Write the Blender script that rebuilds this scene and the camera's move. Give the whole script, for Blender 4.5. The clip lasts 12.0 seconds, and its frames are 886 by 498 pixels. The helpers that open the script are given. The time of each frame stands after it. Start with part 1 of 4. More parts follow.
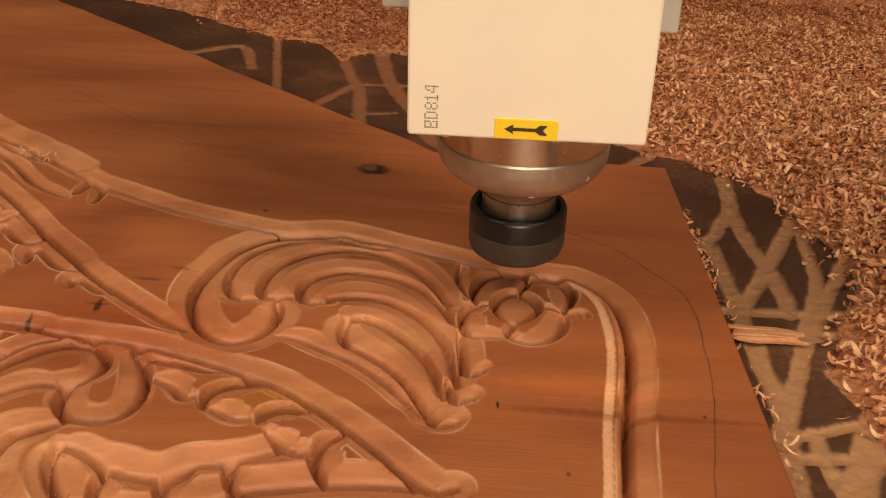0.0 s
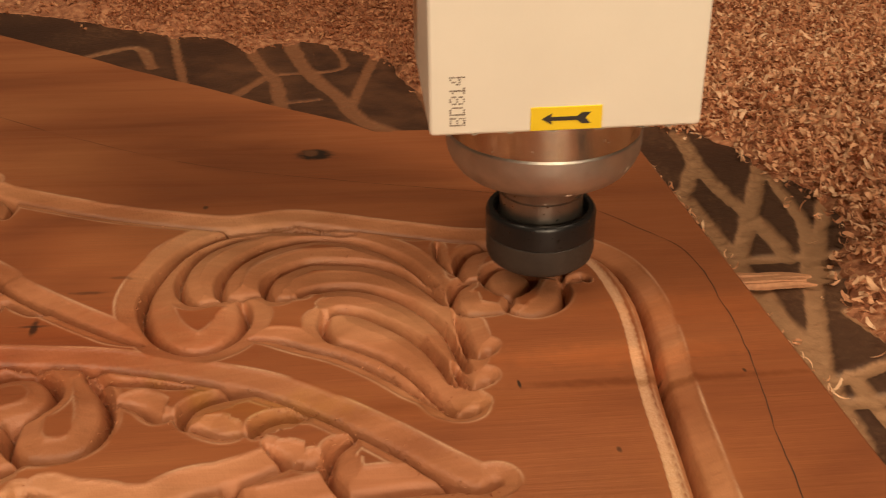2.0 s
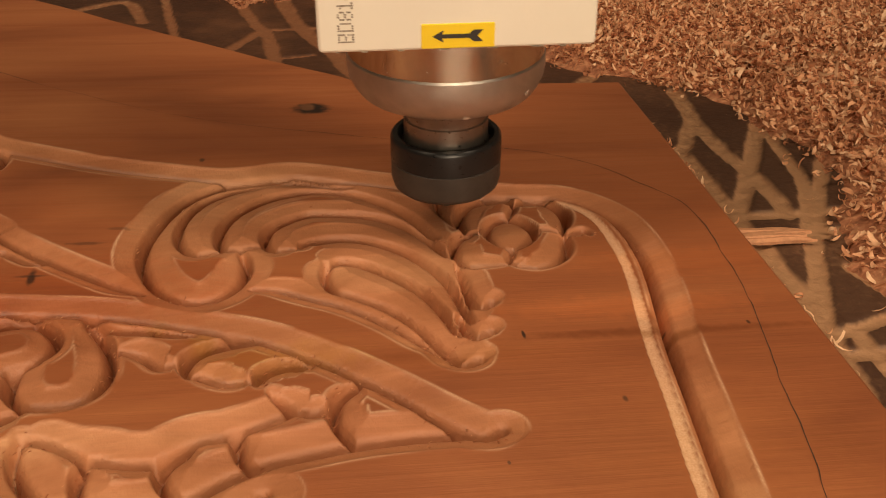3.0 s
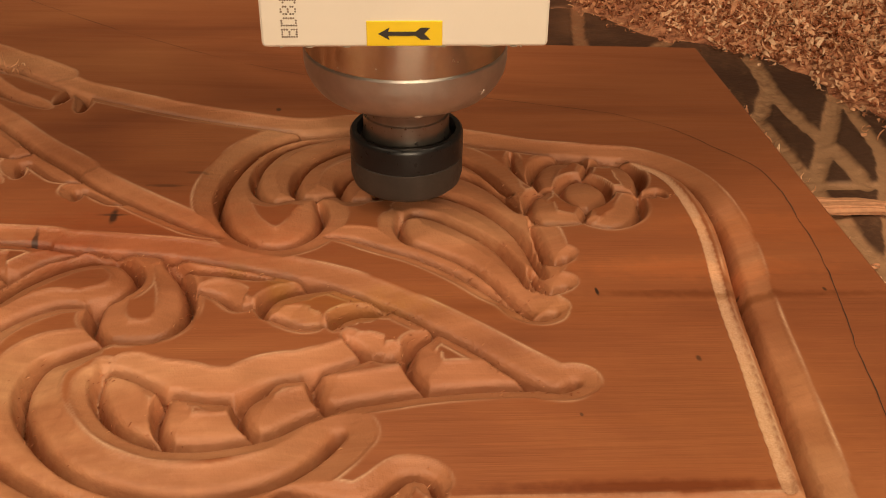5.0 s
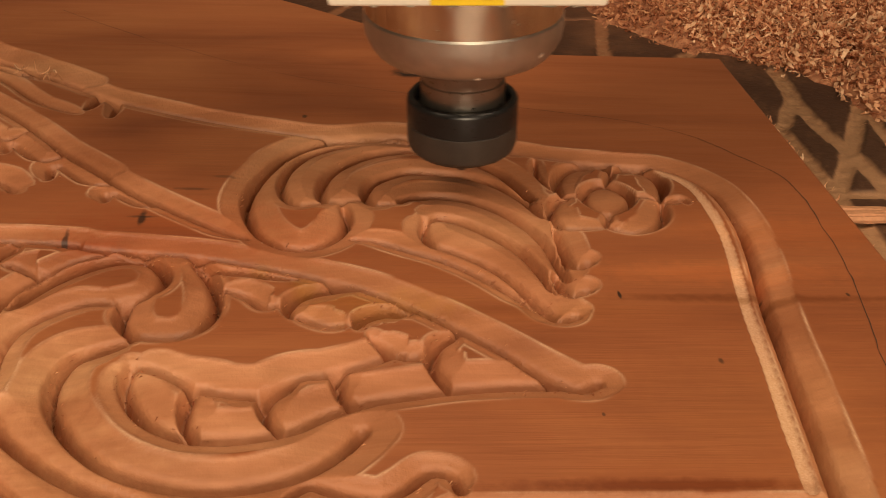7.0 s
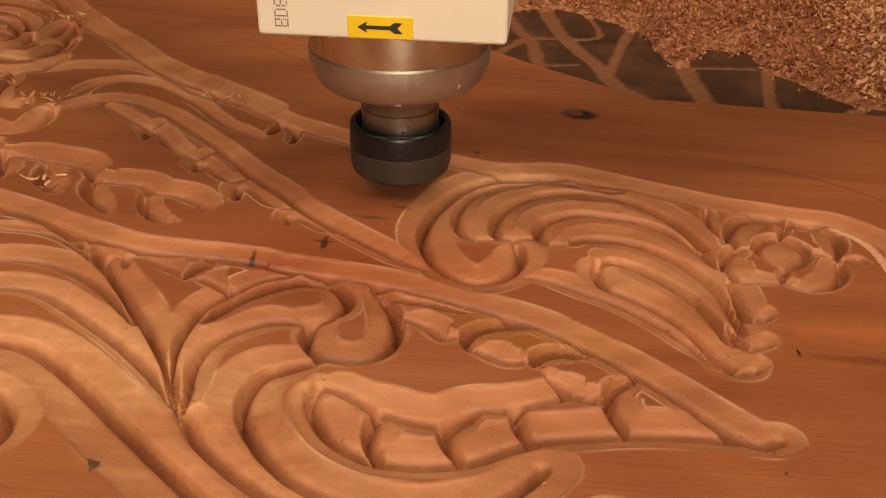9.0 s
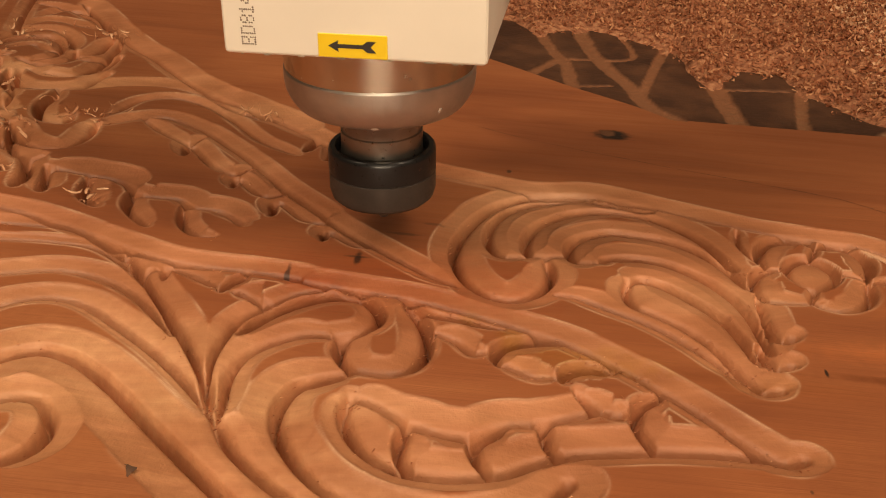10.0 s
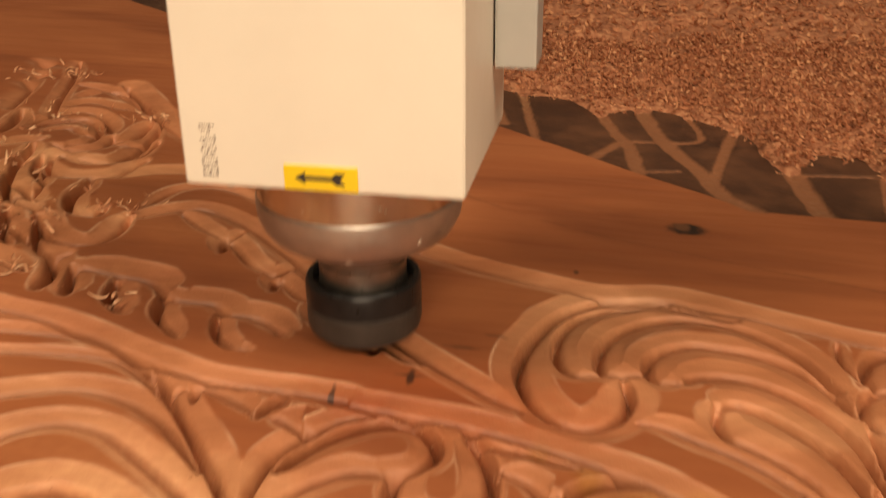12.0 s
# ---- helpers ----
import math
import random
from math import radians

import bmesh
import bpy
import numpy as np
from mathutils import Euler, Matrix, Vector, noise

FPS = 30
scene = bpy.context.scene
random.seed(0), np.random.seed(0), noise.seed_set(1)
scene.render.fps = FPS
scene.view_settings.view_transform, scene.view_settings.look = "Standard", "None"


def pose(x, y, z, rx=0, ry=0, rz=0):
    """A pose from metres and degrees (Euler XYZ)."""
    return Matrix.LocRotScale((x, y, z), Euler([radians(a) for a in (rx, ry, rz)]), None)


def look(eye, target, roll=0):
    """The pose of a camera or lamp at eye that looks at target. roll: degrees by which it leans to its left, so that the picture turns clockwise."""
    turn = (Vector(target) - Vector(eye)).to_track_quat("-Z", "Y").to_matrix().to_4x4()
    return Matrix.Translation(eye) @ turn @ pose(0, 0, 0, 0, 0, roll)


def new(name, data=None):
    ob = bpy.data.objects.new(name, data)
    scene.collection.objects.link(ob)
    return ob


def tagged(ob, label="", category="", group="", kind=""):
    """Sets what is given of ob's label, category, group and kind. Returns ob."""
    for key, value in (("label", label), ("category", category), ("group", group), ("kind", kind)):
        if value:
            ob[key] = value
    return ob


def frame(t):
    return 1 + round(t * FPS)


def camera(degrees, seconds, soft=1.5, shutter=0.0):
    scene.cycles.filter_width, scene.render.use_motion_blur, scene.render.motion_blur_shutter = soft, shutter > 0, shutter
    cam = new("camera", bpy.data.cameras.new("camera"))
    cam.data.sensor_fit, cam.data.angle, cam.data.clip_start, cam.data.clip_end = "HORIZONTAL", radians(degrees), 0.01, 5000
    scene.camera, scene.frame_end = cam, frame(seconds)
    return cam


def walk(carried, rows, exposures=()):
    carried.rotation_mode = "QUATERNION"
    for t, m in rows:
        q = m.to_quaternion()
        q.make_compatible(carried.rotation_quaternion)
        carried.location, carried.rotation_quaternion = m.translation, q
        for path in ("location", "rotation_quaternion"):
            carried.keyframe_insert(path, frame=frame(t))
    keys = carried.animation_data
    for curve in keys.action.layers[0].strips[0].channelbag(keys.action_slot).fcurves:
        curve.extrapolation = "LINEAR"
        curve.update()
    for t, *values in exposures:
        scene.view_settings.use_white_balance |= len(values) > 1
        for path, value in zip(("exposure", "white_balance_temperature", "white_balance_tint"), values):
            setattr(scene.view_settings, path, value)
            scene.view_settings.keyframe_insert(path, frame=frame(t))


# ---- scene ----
cam = camera(44.97, 12.0, soft=1.0, shutter=0.5)
PATH = [
    (0, (-0.0150, -0.2440, 0.2094), (-0.0053, 0.6399, -0.2582), 4.33),
    (0.5, (-0.0241, -0.2229, 0.1980), (-0.0089, 0.6648, -0.2622), 3.38),
    (1, (-0.0457, -0.2024, 0.1840), (0.0171, 0.6887, -0.2654), 0.86),
    (1.5, (-0.0511, -0.2102, 0.1777), (0.0282, 0.6784, -0.2739), 0.37),
    (2, (-0.0481, -0.2108, 0.1752), (0.0721, 0.6739, -0.2753), 1.41),
    (2.5, (-0.0533, -0.2148, 0.1698), (0.0797, 0.6597, -0.2966), 1.64),
    (3, (-0.0543, -0.2101, 0.1688), (0.0811, 0.6589, -0.3071), 2.20),
    (4.8, (-0.0588, -0.2121, 0.1626), (0.0284, 0.6492, -0.3381), 2.80),
    (5, (-0.0616, -0.2132, 0.1648), (0.0254, 0.6471, -0.3375), 3.01),
    (5.5, (-0.0599, -0.2164, 0.1647), (0.0117, 0.6474, -0.3340), 2.95),
    (6, (-0.0572, -0.2178, 0.1625), (0.0171, 0.6453, -0.3369), 2.94),
    (6.5, (-0.0602, -0.2176, 0.1621), (0.0094, 0.6497, -0.3308), 2.82),
    (8.3, (-0.0697, -0.2211, 0.1641), (-0.0178, 0.6530, -0.3190), 3.17),
    (8.5, (-0.0776, -0.2248, 0.1684), (-0.0718, 0.6551, -0.3069), 4.06),
    (9, (-0.0811, -0.2214, 0.1648), (-0.1241, 0.6624, -0.3010), 3.27),
    (9.5, (-0.0792, -0.2251, 0.1659), (-0.1467, 0.6612, -0.2923), 3.06),
    (10, (-0.0804, -0.2266, 0.1666), (-0.1551, 0.6625, -0.2848), 3.08),
    (10.5, (-0.0821, -0.2303, 0.1684), (-0.1751, 0.6616, -0.2742), 2.56),
    (11, (-0.0830, -0.2293, 0.1681), (-0.1893, 0.6645, -0.2676), 2.31),
    (11.5, (-0.0854, -0.2287, 0.1680), (-0.1969, 0.6678, -0.2610), 2.30),
    (12, (-0.0908, -0.1854, 0.1626), (-0.2114, 0.7241, -0.2352), 2.17),
]
walk(cam, [(t, look(eye, target, roll)) for t, eye, target, roll in PATH], exposures=[(0.0, 0.0), (1.0, -0.12), (3.0, -0.10), (5.0, -0.10), (6.5, -0.10), (9.0, -0.08), (10.5, 0.0), (11.5, 0.02), (12.0, 0.15)])


# ---------------------------------------------------------------- light
world = bpy.data.worlds.new("world")
scene.world = world
world.use_nodes = True
world.node_tree.nodes["Background"].inputs[0].default_value = (1.0, 0.62, 0.36, 1)
world.node_tree.nodes["Background"].inputs[1].default_value = 0.03

LAMP_COLOUR = (1.0, 0.78, 0.54)


def area_lamp(name, eye, target, width, height, watts):
    lamp = bpy.data.lights.new(name, "AREA")
    lamp.shape, lamp.size, lamp.size_y, lamp.energy, lamp.color = "RECTANGLE", width, height, watts, LAMP_COLOUR
    ob = new(name, lamp)
    ob.matrix_world = look(eye, target)
    return ob


area_lamp("work_light", (0.06, -1.30, 0.40), (-0.10, 0.12, 0.0), 0.7, 0.35, 13.5)
for x, y, watts in ((-1.0, -0.55, 23.0), (0.80, -0.65, 24.0)):
    area_lamp("ceiling_light", (x, y, 1.75), (-0.05, 0.12, 0.0), 0.35, 1.3, watts)


# ---------------------------------------------------------------- materials
def material(name, rough=0.6, metal=0.0):
    m = bpy.data.materials.new(name)
    m.use_nodes = True
    b = m.node_tree.nodes["Principled BSDF"]
    b.inputs["Roughness"].default_value, b.inputs["Metallic"].default_value = rough, metal
    return m, m.node_tree.nodes, m.node_tree.links, b


def noise_node(n, l, coords, scale, detail=4.0, stretch=(1, 1, 1), rough=0.55, warp=0.0):
    mp = n.new("ShaderNodeMapping")
    mp.inputs["Scale"].default_value = stretch
    l.new(coords, mp.inputs["Vector"])
    t = n.new("ShaderNodeTexNoise")
    t.inputs["Scale"].default_value, t.inputs["Detail"].default_value, t.inputs["Roughness"].default_value = scale, detail, rough
    t.inputs["Distortion"].default_value = warp
    l.new(mp.outputs[0], t.inputs["Vector"])
    return t.outputs["Fac"]


def ramp_node(n, l, fac, stops):
    r = n.new("ShaderNodeValToRGB")
    while len(r.color_ramp.elements) < len(stops):
        r.color_ramp.elements.new(0.5)
    for e, (p, c) in zip(r.color_ramp.elements, stops):
        e.position, e.color = p, (*c, 1) if len(c) == 3 else c
    l.new(fac, r.inputs[0])
    return r.outputs[0]


def mix_node(n, l, fac, a, b, kind="MIX"):
    m = n.new("ShaderNodeMix")
    m.data_type, m.blend_type = "RGBA", kind
    for socket, value in ((m.inputs[0], fac), (m.inputs[6], a), (m.inputs[7], b)):
        if isinstance(value, (float, int)):
            socket.default_value = value
        elif isinstance(value, tuple):
            socket.default_value = (*value, 1)
        else:
            l.new(value, socket)
    return m.outputs[2]


def math_node(n, l, op, a, b=0.0, clamp=False):
    m = n.new("ShaderNodeMath")
    m.operation, m.use_clamp = op, clamp
    for socket, value in ((m.inputs[0], a), (m.inputs[1], b)):
        if isinstance(value, (float, int)):
            socket.default_value = value
        else:
            l.new(value, socket)
    return m.outputs[0]


def bump_node(n, l, b, height, strength, distance):
    k = n.new("ShaderNodeBump")
    k.inputs["Strength"].default_value, k.inputs["Distance"].default_value = strength, distance
    l.new(height, k.inputs["Height"])
    l.new(k.outputs[0], b.inputs["Normal"])


def spot(n, l, coords, x, y, rx, ry, edge=0.45):
    """1 inside an oval round (x, y), falling to 0 with a ragged rim."""
    mp = n.new("ShaderNodeMapping")
    mp.vector_type = "TEXTURE"
    mp.inputs["Location"].default_value, mp.inputs["Scale"].default_value = (x, y, 0), (rx, ry, 1)
    l.new(coords, mp.inputs["Vector"])
    flat = n.new("ShaderNodeVectorMath")
    flat.operation = "MULTIPLY"
    flat.inputs[1].default_value = (1, 1, 0)
    l.new(mp.outputs[0], flat.inputs[0])
    length = n.new("ShaderNodeVectorMath")
    length.operation = "LENGTH"
    l.new(flat.outputs[0], length.inputs[0])
    rag = noise_node(n, l, coords, 260, 3)
    far = math_node(n, l, "ADD", length.outputs["Value"], math_node(n, l, "MULTIPLY", math_node(n, l, "SUBTRACT", rag, 0.5), 1.1))
    return math_node(n, l, "DIVIDE", math_node(n, l, "SUBTRACT", 1.0, far), edge, True)


def wood_board():
    m, n, l, b = material("carved_wood", 0.5)
    co = n.new("ShaderNodeTexCoord").outputs["Object"]
    broad = noise_node(n, l, co, 9, 4, (0.5, 1.5, 1), 0.55, 1.0)
    grain = noise_node(n, l, co, 60, 5, (0.13, 1.2, 1), 0.6, 1.6)
    fine = noise_node(n, l, co, 420, 3, (0.06, 1.5, 1), 0.6)
    face = ramp_node(n, l, broad, [(0.28, (0.215, 0.063, 0.023)), (0.5, (0.320, 0.101, 0.036)), (0.72, (0.410, 0.146, 0.054))])
    face = mix_node(n, l, 0.28, face, ramp_node(n, l, grain, [(0.30, (0.62, 0.52, 0.45)), (0.52, (1, 1, 1)), (0.75, (1.12, 1.1, 1.05))]), "MULTIPLY")
    face = mix_node(n, l, 0.2, face, ramp_node(n, l, fine, [(0.3, (0.72, 0.66, 0.6)), (0.6, (1, 1, 1))]), "MULTIPLY")
    cut = ramp_node(n, l, broad, [(0.25, (0.29, 0.094, 0.038)), (0.52, (0.435, 0.175, 0.078)), (0.74, (0.62, 0.318, 0.160))])
    cut = mix_node(n, l, 0.3, cut, ramp_node(n, l, grain, [(0.3, (0.74, 0.64, 0.58)), (0.6, (1, 1, 1))]), "MULTIPLY")
    cut = mix_node(n, l, 0.25, cut, ramp_node(n, l, fine, [(0.3, (0.72, 0.66, 0.6)), (0.6, (1.05, 1.05, 1.05))]), "MULTIPLY")
    patch = noise_node(n, l, co, 34, 3, (0.7, 1.2, 1), 0.5, 0.6)
    cut = mix_node(n, l, 0.8, cut, ramp_node(n, l, patch, [(0.34, (0.84, 0.80, 0.76)), (0.5, (1, 1, 1)), (0.62, (1.18, 1.22, 1.30))]), "MULTIPLY")
    at = n.new("ShaderNodeAttribute")
    at.attribute_name = "fresh_cut"
    col = mix_node(n, l, at.outputs["Fac"], face, cut)
    ragged = n.new("ShaderNodeAttribute")
    ragged.attribute_name = "ragged_cut"
    col = mix_node(n, l, ragged.outputs["Fac"], col, ramp_node(n, l, noise_node(n, l, co, 1800, 3), [(0.3, (0.60, 0.325, 0.180)), (0.7, (0.78, 0.505, 0.330))]))
    # broad sapwood tone with added light, heartwood streak, yellow sapwood patch, knots and resin stains
    for x, y, rx, ry, colour, amount in (
        # this row: paler sapwood tone, plus stronger light put into the colour
        (-0.320, 0.220, 0.110, 0.150, (1.20, 1.28, 1.28), 0.7), (-0.220, -0.030, 0.120, 0.075, (1.30, 1.50, 1.55), 0.75), (0.040, -0.010, 0.060, 0.035, (1.15, 1.25, 1.20), 0.6),
        (-0.060, 0.040, 0.030, 0.010, (1.05, 1.12, 0.80), 0.8), (-0.010, 0.036, 0.050, 0.007, (0.80, 0.72, 0.55), 0.5),
        (0.050, 0.0435, 0.060, 0.0030, (0.55, 0.45, 0.32), 0.75), (0.075, 0.085, 0.05, 0.012, (1.35, 1.25, 1.05), 0.5), (0.045, 0.0580, 0.050, 0.0085, (1.45, 1.38, 1.25), 0.65),
        (-0.120, 0.078, 0.060, 0.030, (0.95, 0.72, 0.62), 0.7), (-0.150, 0.072, 0.016, 0.008, (0.85, 0.55, 0.42), 0.5),
        (0.005, -0.0365, 0.05, 0.0032, (0.50, 0.34, 0.22), 0.85), (-0.095, 0.060, 0.004, 0.006, (0.85, 0.9, 0.5), 0.8),
        (-0.082, 0.049, 0.006, 0.005, (0.85, 0.88, 0.5), 0.8)):
        col = mix_node(n, l, math_node(n, l, "MULTIPLY", spot(n, l, co, x, y, rx, ry, 0.7), amount), col, colour, "MULTIPLY")
    for x, y, rx, ry, amount in ((-0.046, 0.2285, 0.0095, 0.0080, 1.0), (-0.1355, 0.089, 0.0016, 0.0060, 0.85), (-0.1355, 0.090, 0.0060, 0.0011, 0.6), (-0.1568, 0.0755, 0.0011, 0.0065, 0.8),
                                 (-0.123, 0.1105, 0.0070, 0.0013, 0.5), (-0.113, 0.1205, 0.0050, 0.0014, 0.4), (-0.089, 0.176, 0.0014, 0.0020, 0.8),
                                 (0.010, 0.045, 0.0007, 0.0026, 0.95), (0.031, 0.012, 0.0010, 0.0016, 0.7), 
                                 (-0.005, -0.011, 0.0006, 0.0010, 0.7), (0.055, 0.051, 0.0007, 0.0014, 0.7), (0.079, 0.046, 0.0007, 0.0013, 0.8)):
        col = mix_node(n, l, math_node(n, l, "MULTIPLY", spot(n, l, co, x, y, rx, ry, 0.5), amount), col, (0.022, 0.011, 0.007))
    col = mix_node(n, l, math_node(n, l, "MULTIPLY", spot(n, l, co, -0.0475, 0.2300, 0.0042, 0.0040, 0.4), 0.8), col, (0.17, 0.07, 0.032))
    l.new(col, b.inputs["Base Color"])
    l.new(ramp_node(n, l, grain, [(0.3, (0.56,) * 3), (0.7, (0.42,) * 3)]), b.inputs["Roughness"])
    tool = noise_node(n, l, co, 900, 2, (1, 0.5, 1))
    h = math_node(n, l, "ADD", math_node(n, l, "MULTIPLY", fine, 0.6), math_node(n, l, "MULTIPLY", tool, math_node(n, l, "MULTIPLY", at.outputs["Fac"], 0.7)))
    bump_node(n, l, b, h, 0.35, 0.0008)
    return m


def bed_material():
    m, n, l, b = material("film_faced_plywood", 0.55)
    co = n.new("ShaderNodeTexCoord").outputs["Object"]
    a = noise_node(n, l, co, 14, 5)
    f = noise_node(n, l, co, 380, 4)
    dark = ramp_node(n, l, a, [(0.3, (0.040, 0.015, 0.008)), (0.6, (0.060, 0.024, 0.012)), (0.8, (0.095, 0.040, 0.020))])
    dust = ramp_node(n, l, f, [(0.3, (0.20, 0.095, 0.046)), (0.55, (0.32, 0.172, 0.086)), (0.8, (0.43, 0.255, 0.138))])
    at = n.new("ShaderNodeAttribute")
    at.attribute_name = "fresh_cut"
    behind = spot(n, l, co, -0.02, 0.36, 0.24, 0.15, 0.5)
    film = ramp_node(n, l, math_node(n, l, "ADD", math_node(n, l, "MULTIPLY", a, 0.6), math_node(n, l, "MULTIPLY", f, 0.5)), [(0.56, (0, 0, 0)), (0.74, (0.28, 0.28, 0.28))])
    fac = math_node(n, l, "MAXIMUM", at.outputs["Fac"], film, True)
    fac = math_node(n, l, "MAXIMUM", fac, math_node(n, l, "MULTIPLY", behind, ramp_node(n, l, noise_node(n, l, co, 45, 5), [(0.42, (0.04,) * 3), (0.66, (0.35,) * 3)])), True)
    # redder, darker dust behind the board, paler dust beside it
    dust = mix_node(n, l, math_node(n, l, "MULTIPLY", spot(n, l, co, -0.06, 0.36, 0.24, 0.15, 0.5), 0.9), dust, (0.24, 0.095, 0.043))
    beside = spot(n, l, co, 0.15, 0.10, 0.07, 0.16, 0.5)
    dust = mix_node(n, l, math_node(n, l, "MULTIPLY", beside, 0.75), dust, (0.38, 0.205, 0.105))
    fac = math_node(n, l, "MAXIMUM", fac, math_node(n, l, "MULTIPLY", beside, math_node(n, l, "MULTIPLY", f, 0.15)), True)
    l.new(mix_node(n, l, fac, dark, dust), b.inputs["Base Color"])
    bump_node(n, l, b, f, 0.5, 0.001)
    return m


def shavings_material(name, stops):
    m, n, l, b = material(name, 0.7)
    co = n.new("ShaderNodeTexCoord").outputs["Object"]
    rnd = n.new("ShaderNodeNewGeometry").outputs["Random Per Island"]
    col = ramp_node(n, l, rnd, stops)
    g = noise_node(n, l, co, 500, 3)
    l.new(mix_node(n, l, 0.5, col, ramp_node(n, l, g, [(0.3, (0.6, 0.55, 0.5)), (0.65, (1.08, 1.08, 1.05))]), "MULTIPLY"), b.inputs["Base Color"])
    see = n.new("ShaderNodeBsdfTranslucent")
    l.new(col, see.inputs["Color"])
    both = n.new("ShaderNodeMixShader")
    both.inputs[0].default_value = 0.28
    l.new(b.outputs[0], both.inputs[1])
    l.new(see.outputs[0], both.inputs[2])
    l.new(both.outputs[0], n["Material Output"].inputs["Surface"])
    return m


def mound_material():
    m, n, l, b = material("sawdust", 0.85)
    co = n.new("ShaderNodeTexCoord").outputs["Object"]
    f = noise_node(n, l, co, 220, 5)
    c = noise_node(n, l, co, 18, 3)
    col = ramp_node(n, l, f, [(0.3, (0.20, 0.068, 0.030)), (0.5, (0.37, 0.148, 0.070)), (0.72, (0.52, 0.255, 0.130))])
    l.new(mix_node(n, l, 0.4, col, ramp_node(n, l, c, [(0.3, (0.75, 0.7, 0.66)), (0.7, (1.1, 1.1, 1.1))]), "MULTIPLY"), b.inputs["Base Color"])
    bump_node(n, l, b, f, 0.9, 0.003)
    return m


def plain(name, colour, rough=0.5, metal=0.0, vary=0.12, scale=40, bump=0.0, fine=0.0):
    m, n, l, b = material(name, rough, metal)
    co = n.new("ShaderNodeTexCoord").outputs["Object"]
    a = noise_node(n, l, co, scale, 4)
    lo, hi = tuple(c * (1 - vary) for c in colour), tuple(min(1, c * (1 + vary)) for c in colour)
    l.new(ramp_node(n, l, a, [(0.3, lo), (0.7, hi)]), b.inputs["Base Color"])
    r = noise_node(n, l, co, scale * 6, 3)
    l.new(ramp_node(n, l, r, [(0.3, (max(0, rough - 0.08),) * 3), (0.7, (min(1, rough + 0.08),) * 3)]), b.inputs["Roughness"])
    if bump:
        bump_node(n, l, b, noise_node(n, l, co, fine or scale * 8, 3), bump, 0.0006)
    return m


WOOD, BED, MOUND = wood_board(), bed_material(), mound_material()
SHAVING = shavings_material("shavings", [(0.0, (0.33, 0.115, 0.050)), (0.35, (0.45, 0.175, 0.080)), (0.7, (0.57, 0.250, 0.120)), (1.0, (0.74, 0.395, 0.205))])
# lighter copy: the stronger light beside the board is put into its colour
FRESH_LIT_SHAVING = shavings_material("fresh_lit_shavings", [(0.0, (0.58, 0.255, 0.128)), (0.5, (0.79, 0.430, 0.235)), (1.0, (0.92, 0.630, 0.400))])
CREAM = plain("cream_powder_coat", (0.84, 0.79, 0.68), 0.42, 0, 0.03, 25, 0.04, 900)
STEEL = plain("turned_steel", (0.50, 0.46, 0.41), 0.42, 0.9, 0.16, 70, 0.1, 700)
POLISHED = plain("polished_steel", (0.60, 0.55, 0.46), 0.2, 1.0, 0.12, 45)
BRIGHT_METAL = plain("bare_bright_metal", (0.62, 0.56, 0.48), 0.5, 0.6, 0.05, 60)
GREY_STEEL = plain("spindle_nose_steel", (0.25, 0.22, 0.19), 0.34, 0.9, 0.2, 90)
BLACK = plain("black_oxide", (0.020, 0.019, 0.019), 0.34, 0.35, 0.25, 90)
BLACK_WORN = plain("black_oxide_dusty", (0.052, 0.042, 0.035), 0.5, 0.2, 0.2, 120)
CHIPPED = plain("chipped_primer", (0.30, 0.25, 0.19), 0.8, 0, 0.4, 300)
YELLOW = plain("yellow_vinyl", (0.86, 0.61, 0.015), 0.4, 0, 0.04, 60)
INK = plain("black_ink", (0.030, 0.024, 0.020), 0.6, 0, 0.2, 200)
PALE_INK = plain("worn_brown_ink", (0.20, 0.145, 0.10), 0.7, 0, 0.5, 900)
GREY_PAINT = plain("grey_painted_metal", (0.42, 0.41, 0.38), 0.45, 0.1, 0.08, 40)
PENCIL = plain("pencil", (0.055, 0.028, 0.018), 0.7, 0, 0.3, 300)
BLEMISH = plain("dark_blemish", (0.11, 0.052, 0.028), 0.7, 0, 0.4, 400)
PLANK = plain("planed_plank", (0.42, 0.17, 0.07), 0.55, 0, 0.2, 12)
WALL_PAINT = plain("limewashed_plaster", (0.34, 0.30, 0.25), 0.9, 0, 0.1, 3)
CONCRETE = plain("concrete", (0.22, 0.20, 0.18), 0.9, 0, 0.15, 5)


# ---------------------------------------------------------------- mesh helpers
def part(name, bm, mat, parent=None, label="", smooth=False):
    me = bpy.data.meshes.new(name)
    bm.to_mesh(me)
    bm.free()
    me.materials.append(mat)
    if smooth:
        me.shade_smooth()
    ob = new(name, me)
    if parent:
        ob.parent = parent
    return tagged(ob, label)


def block(x0, x1, y0, y1, z0, z1, bevel=0.0, segments=3):
    bm = bmesh.new()
    bmesh.ops.create_cube(bm, size=1)
    for v in bm.verts:
        v.co = Vector(((x0 + x1) / 2 + v.co.x * (x1 - x0), (y0 + y1) / 2 + v.co.y * (y1 - y0), (z0 + z1) / 2 + v.co.z * (z1 - z0)))
    if bevel:
        bmesh.ops.bevel(bm, geom=bm.edges[:], offset=bevel, segments=segments, profile=0.6, affect="EDGES")
    return bm


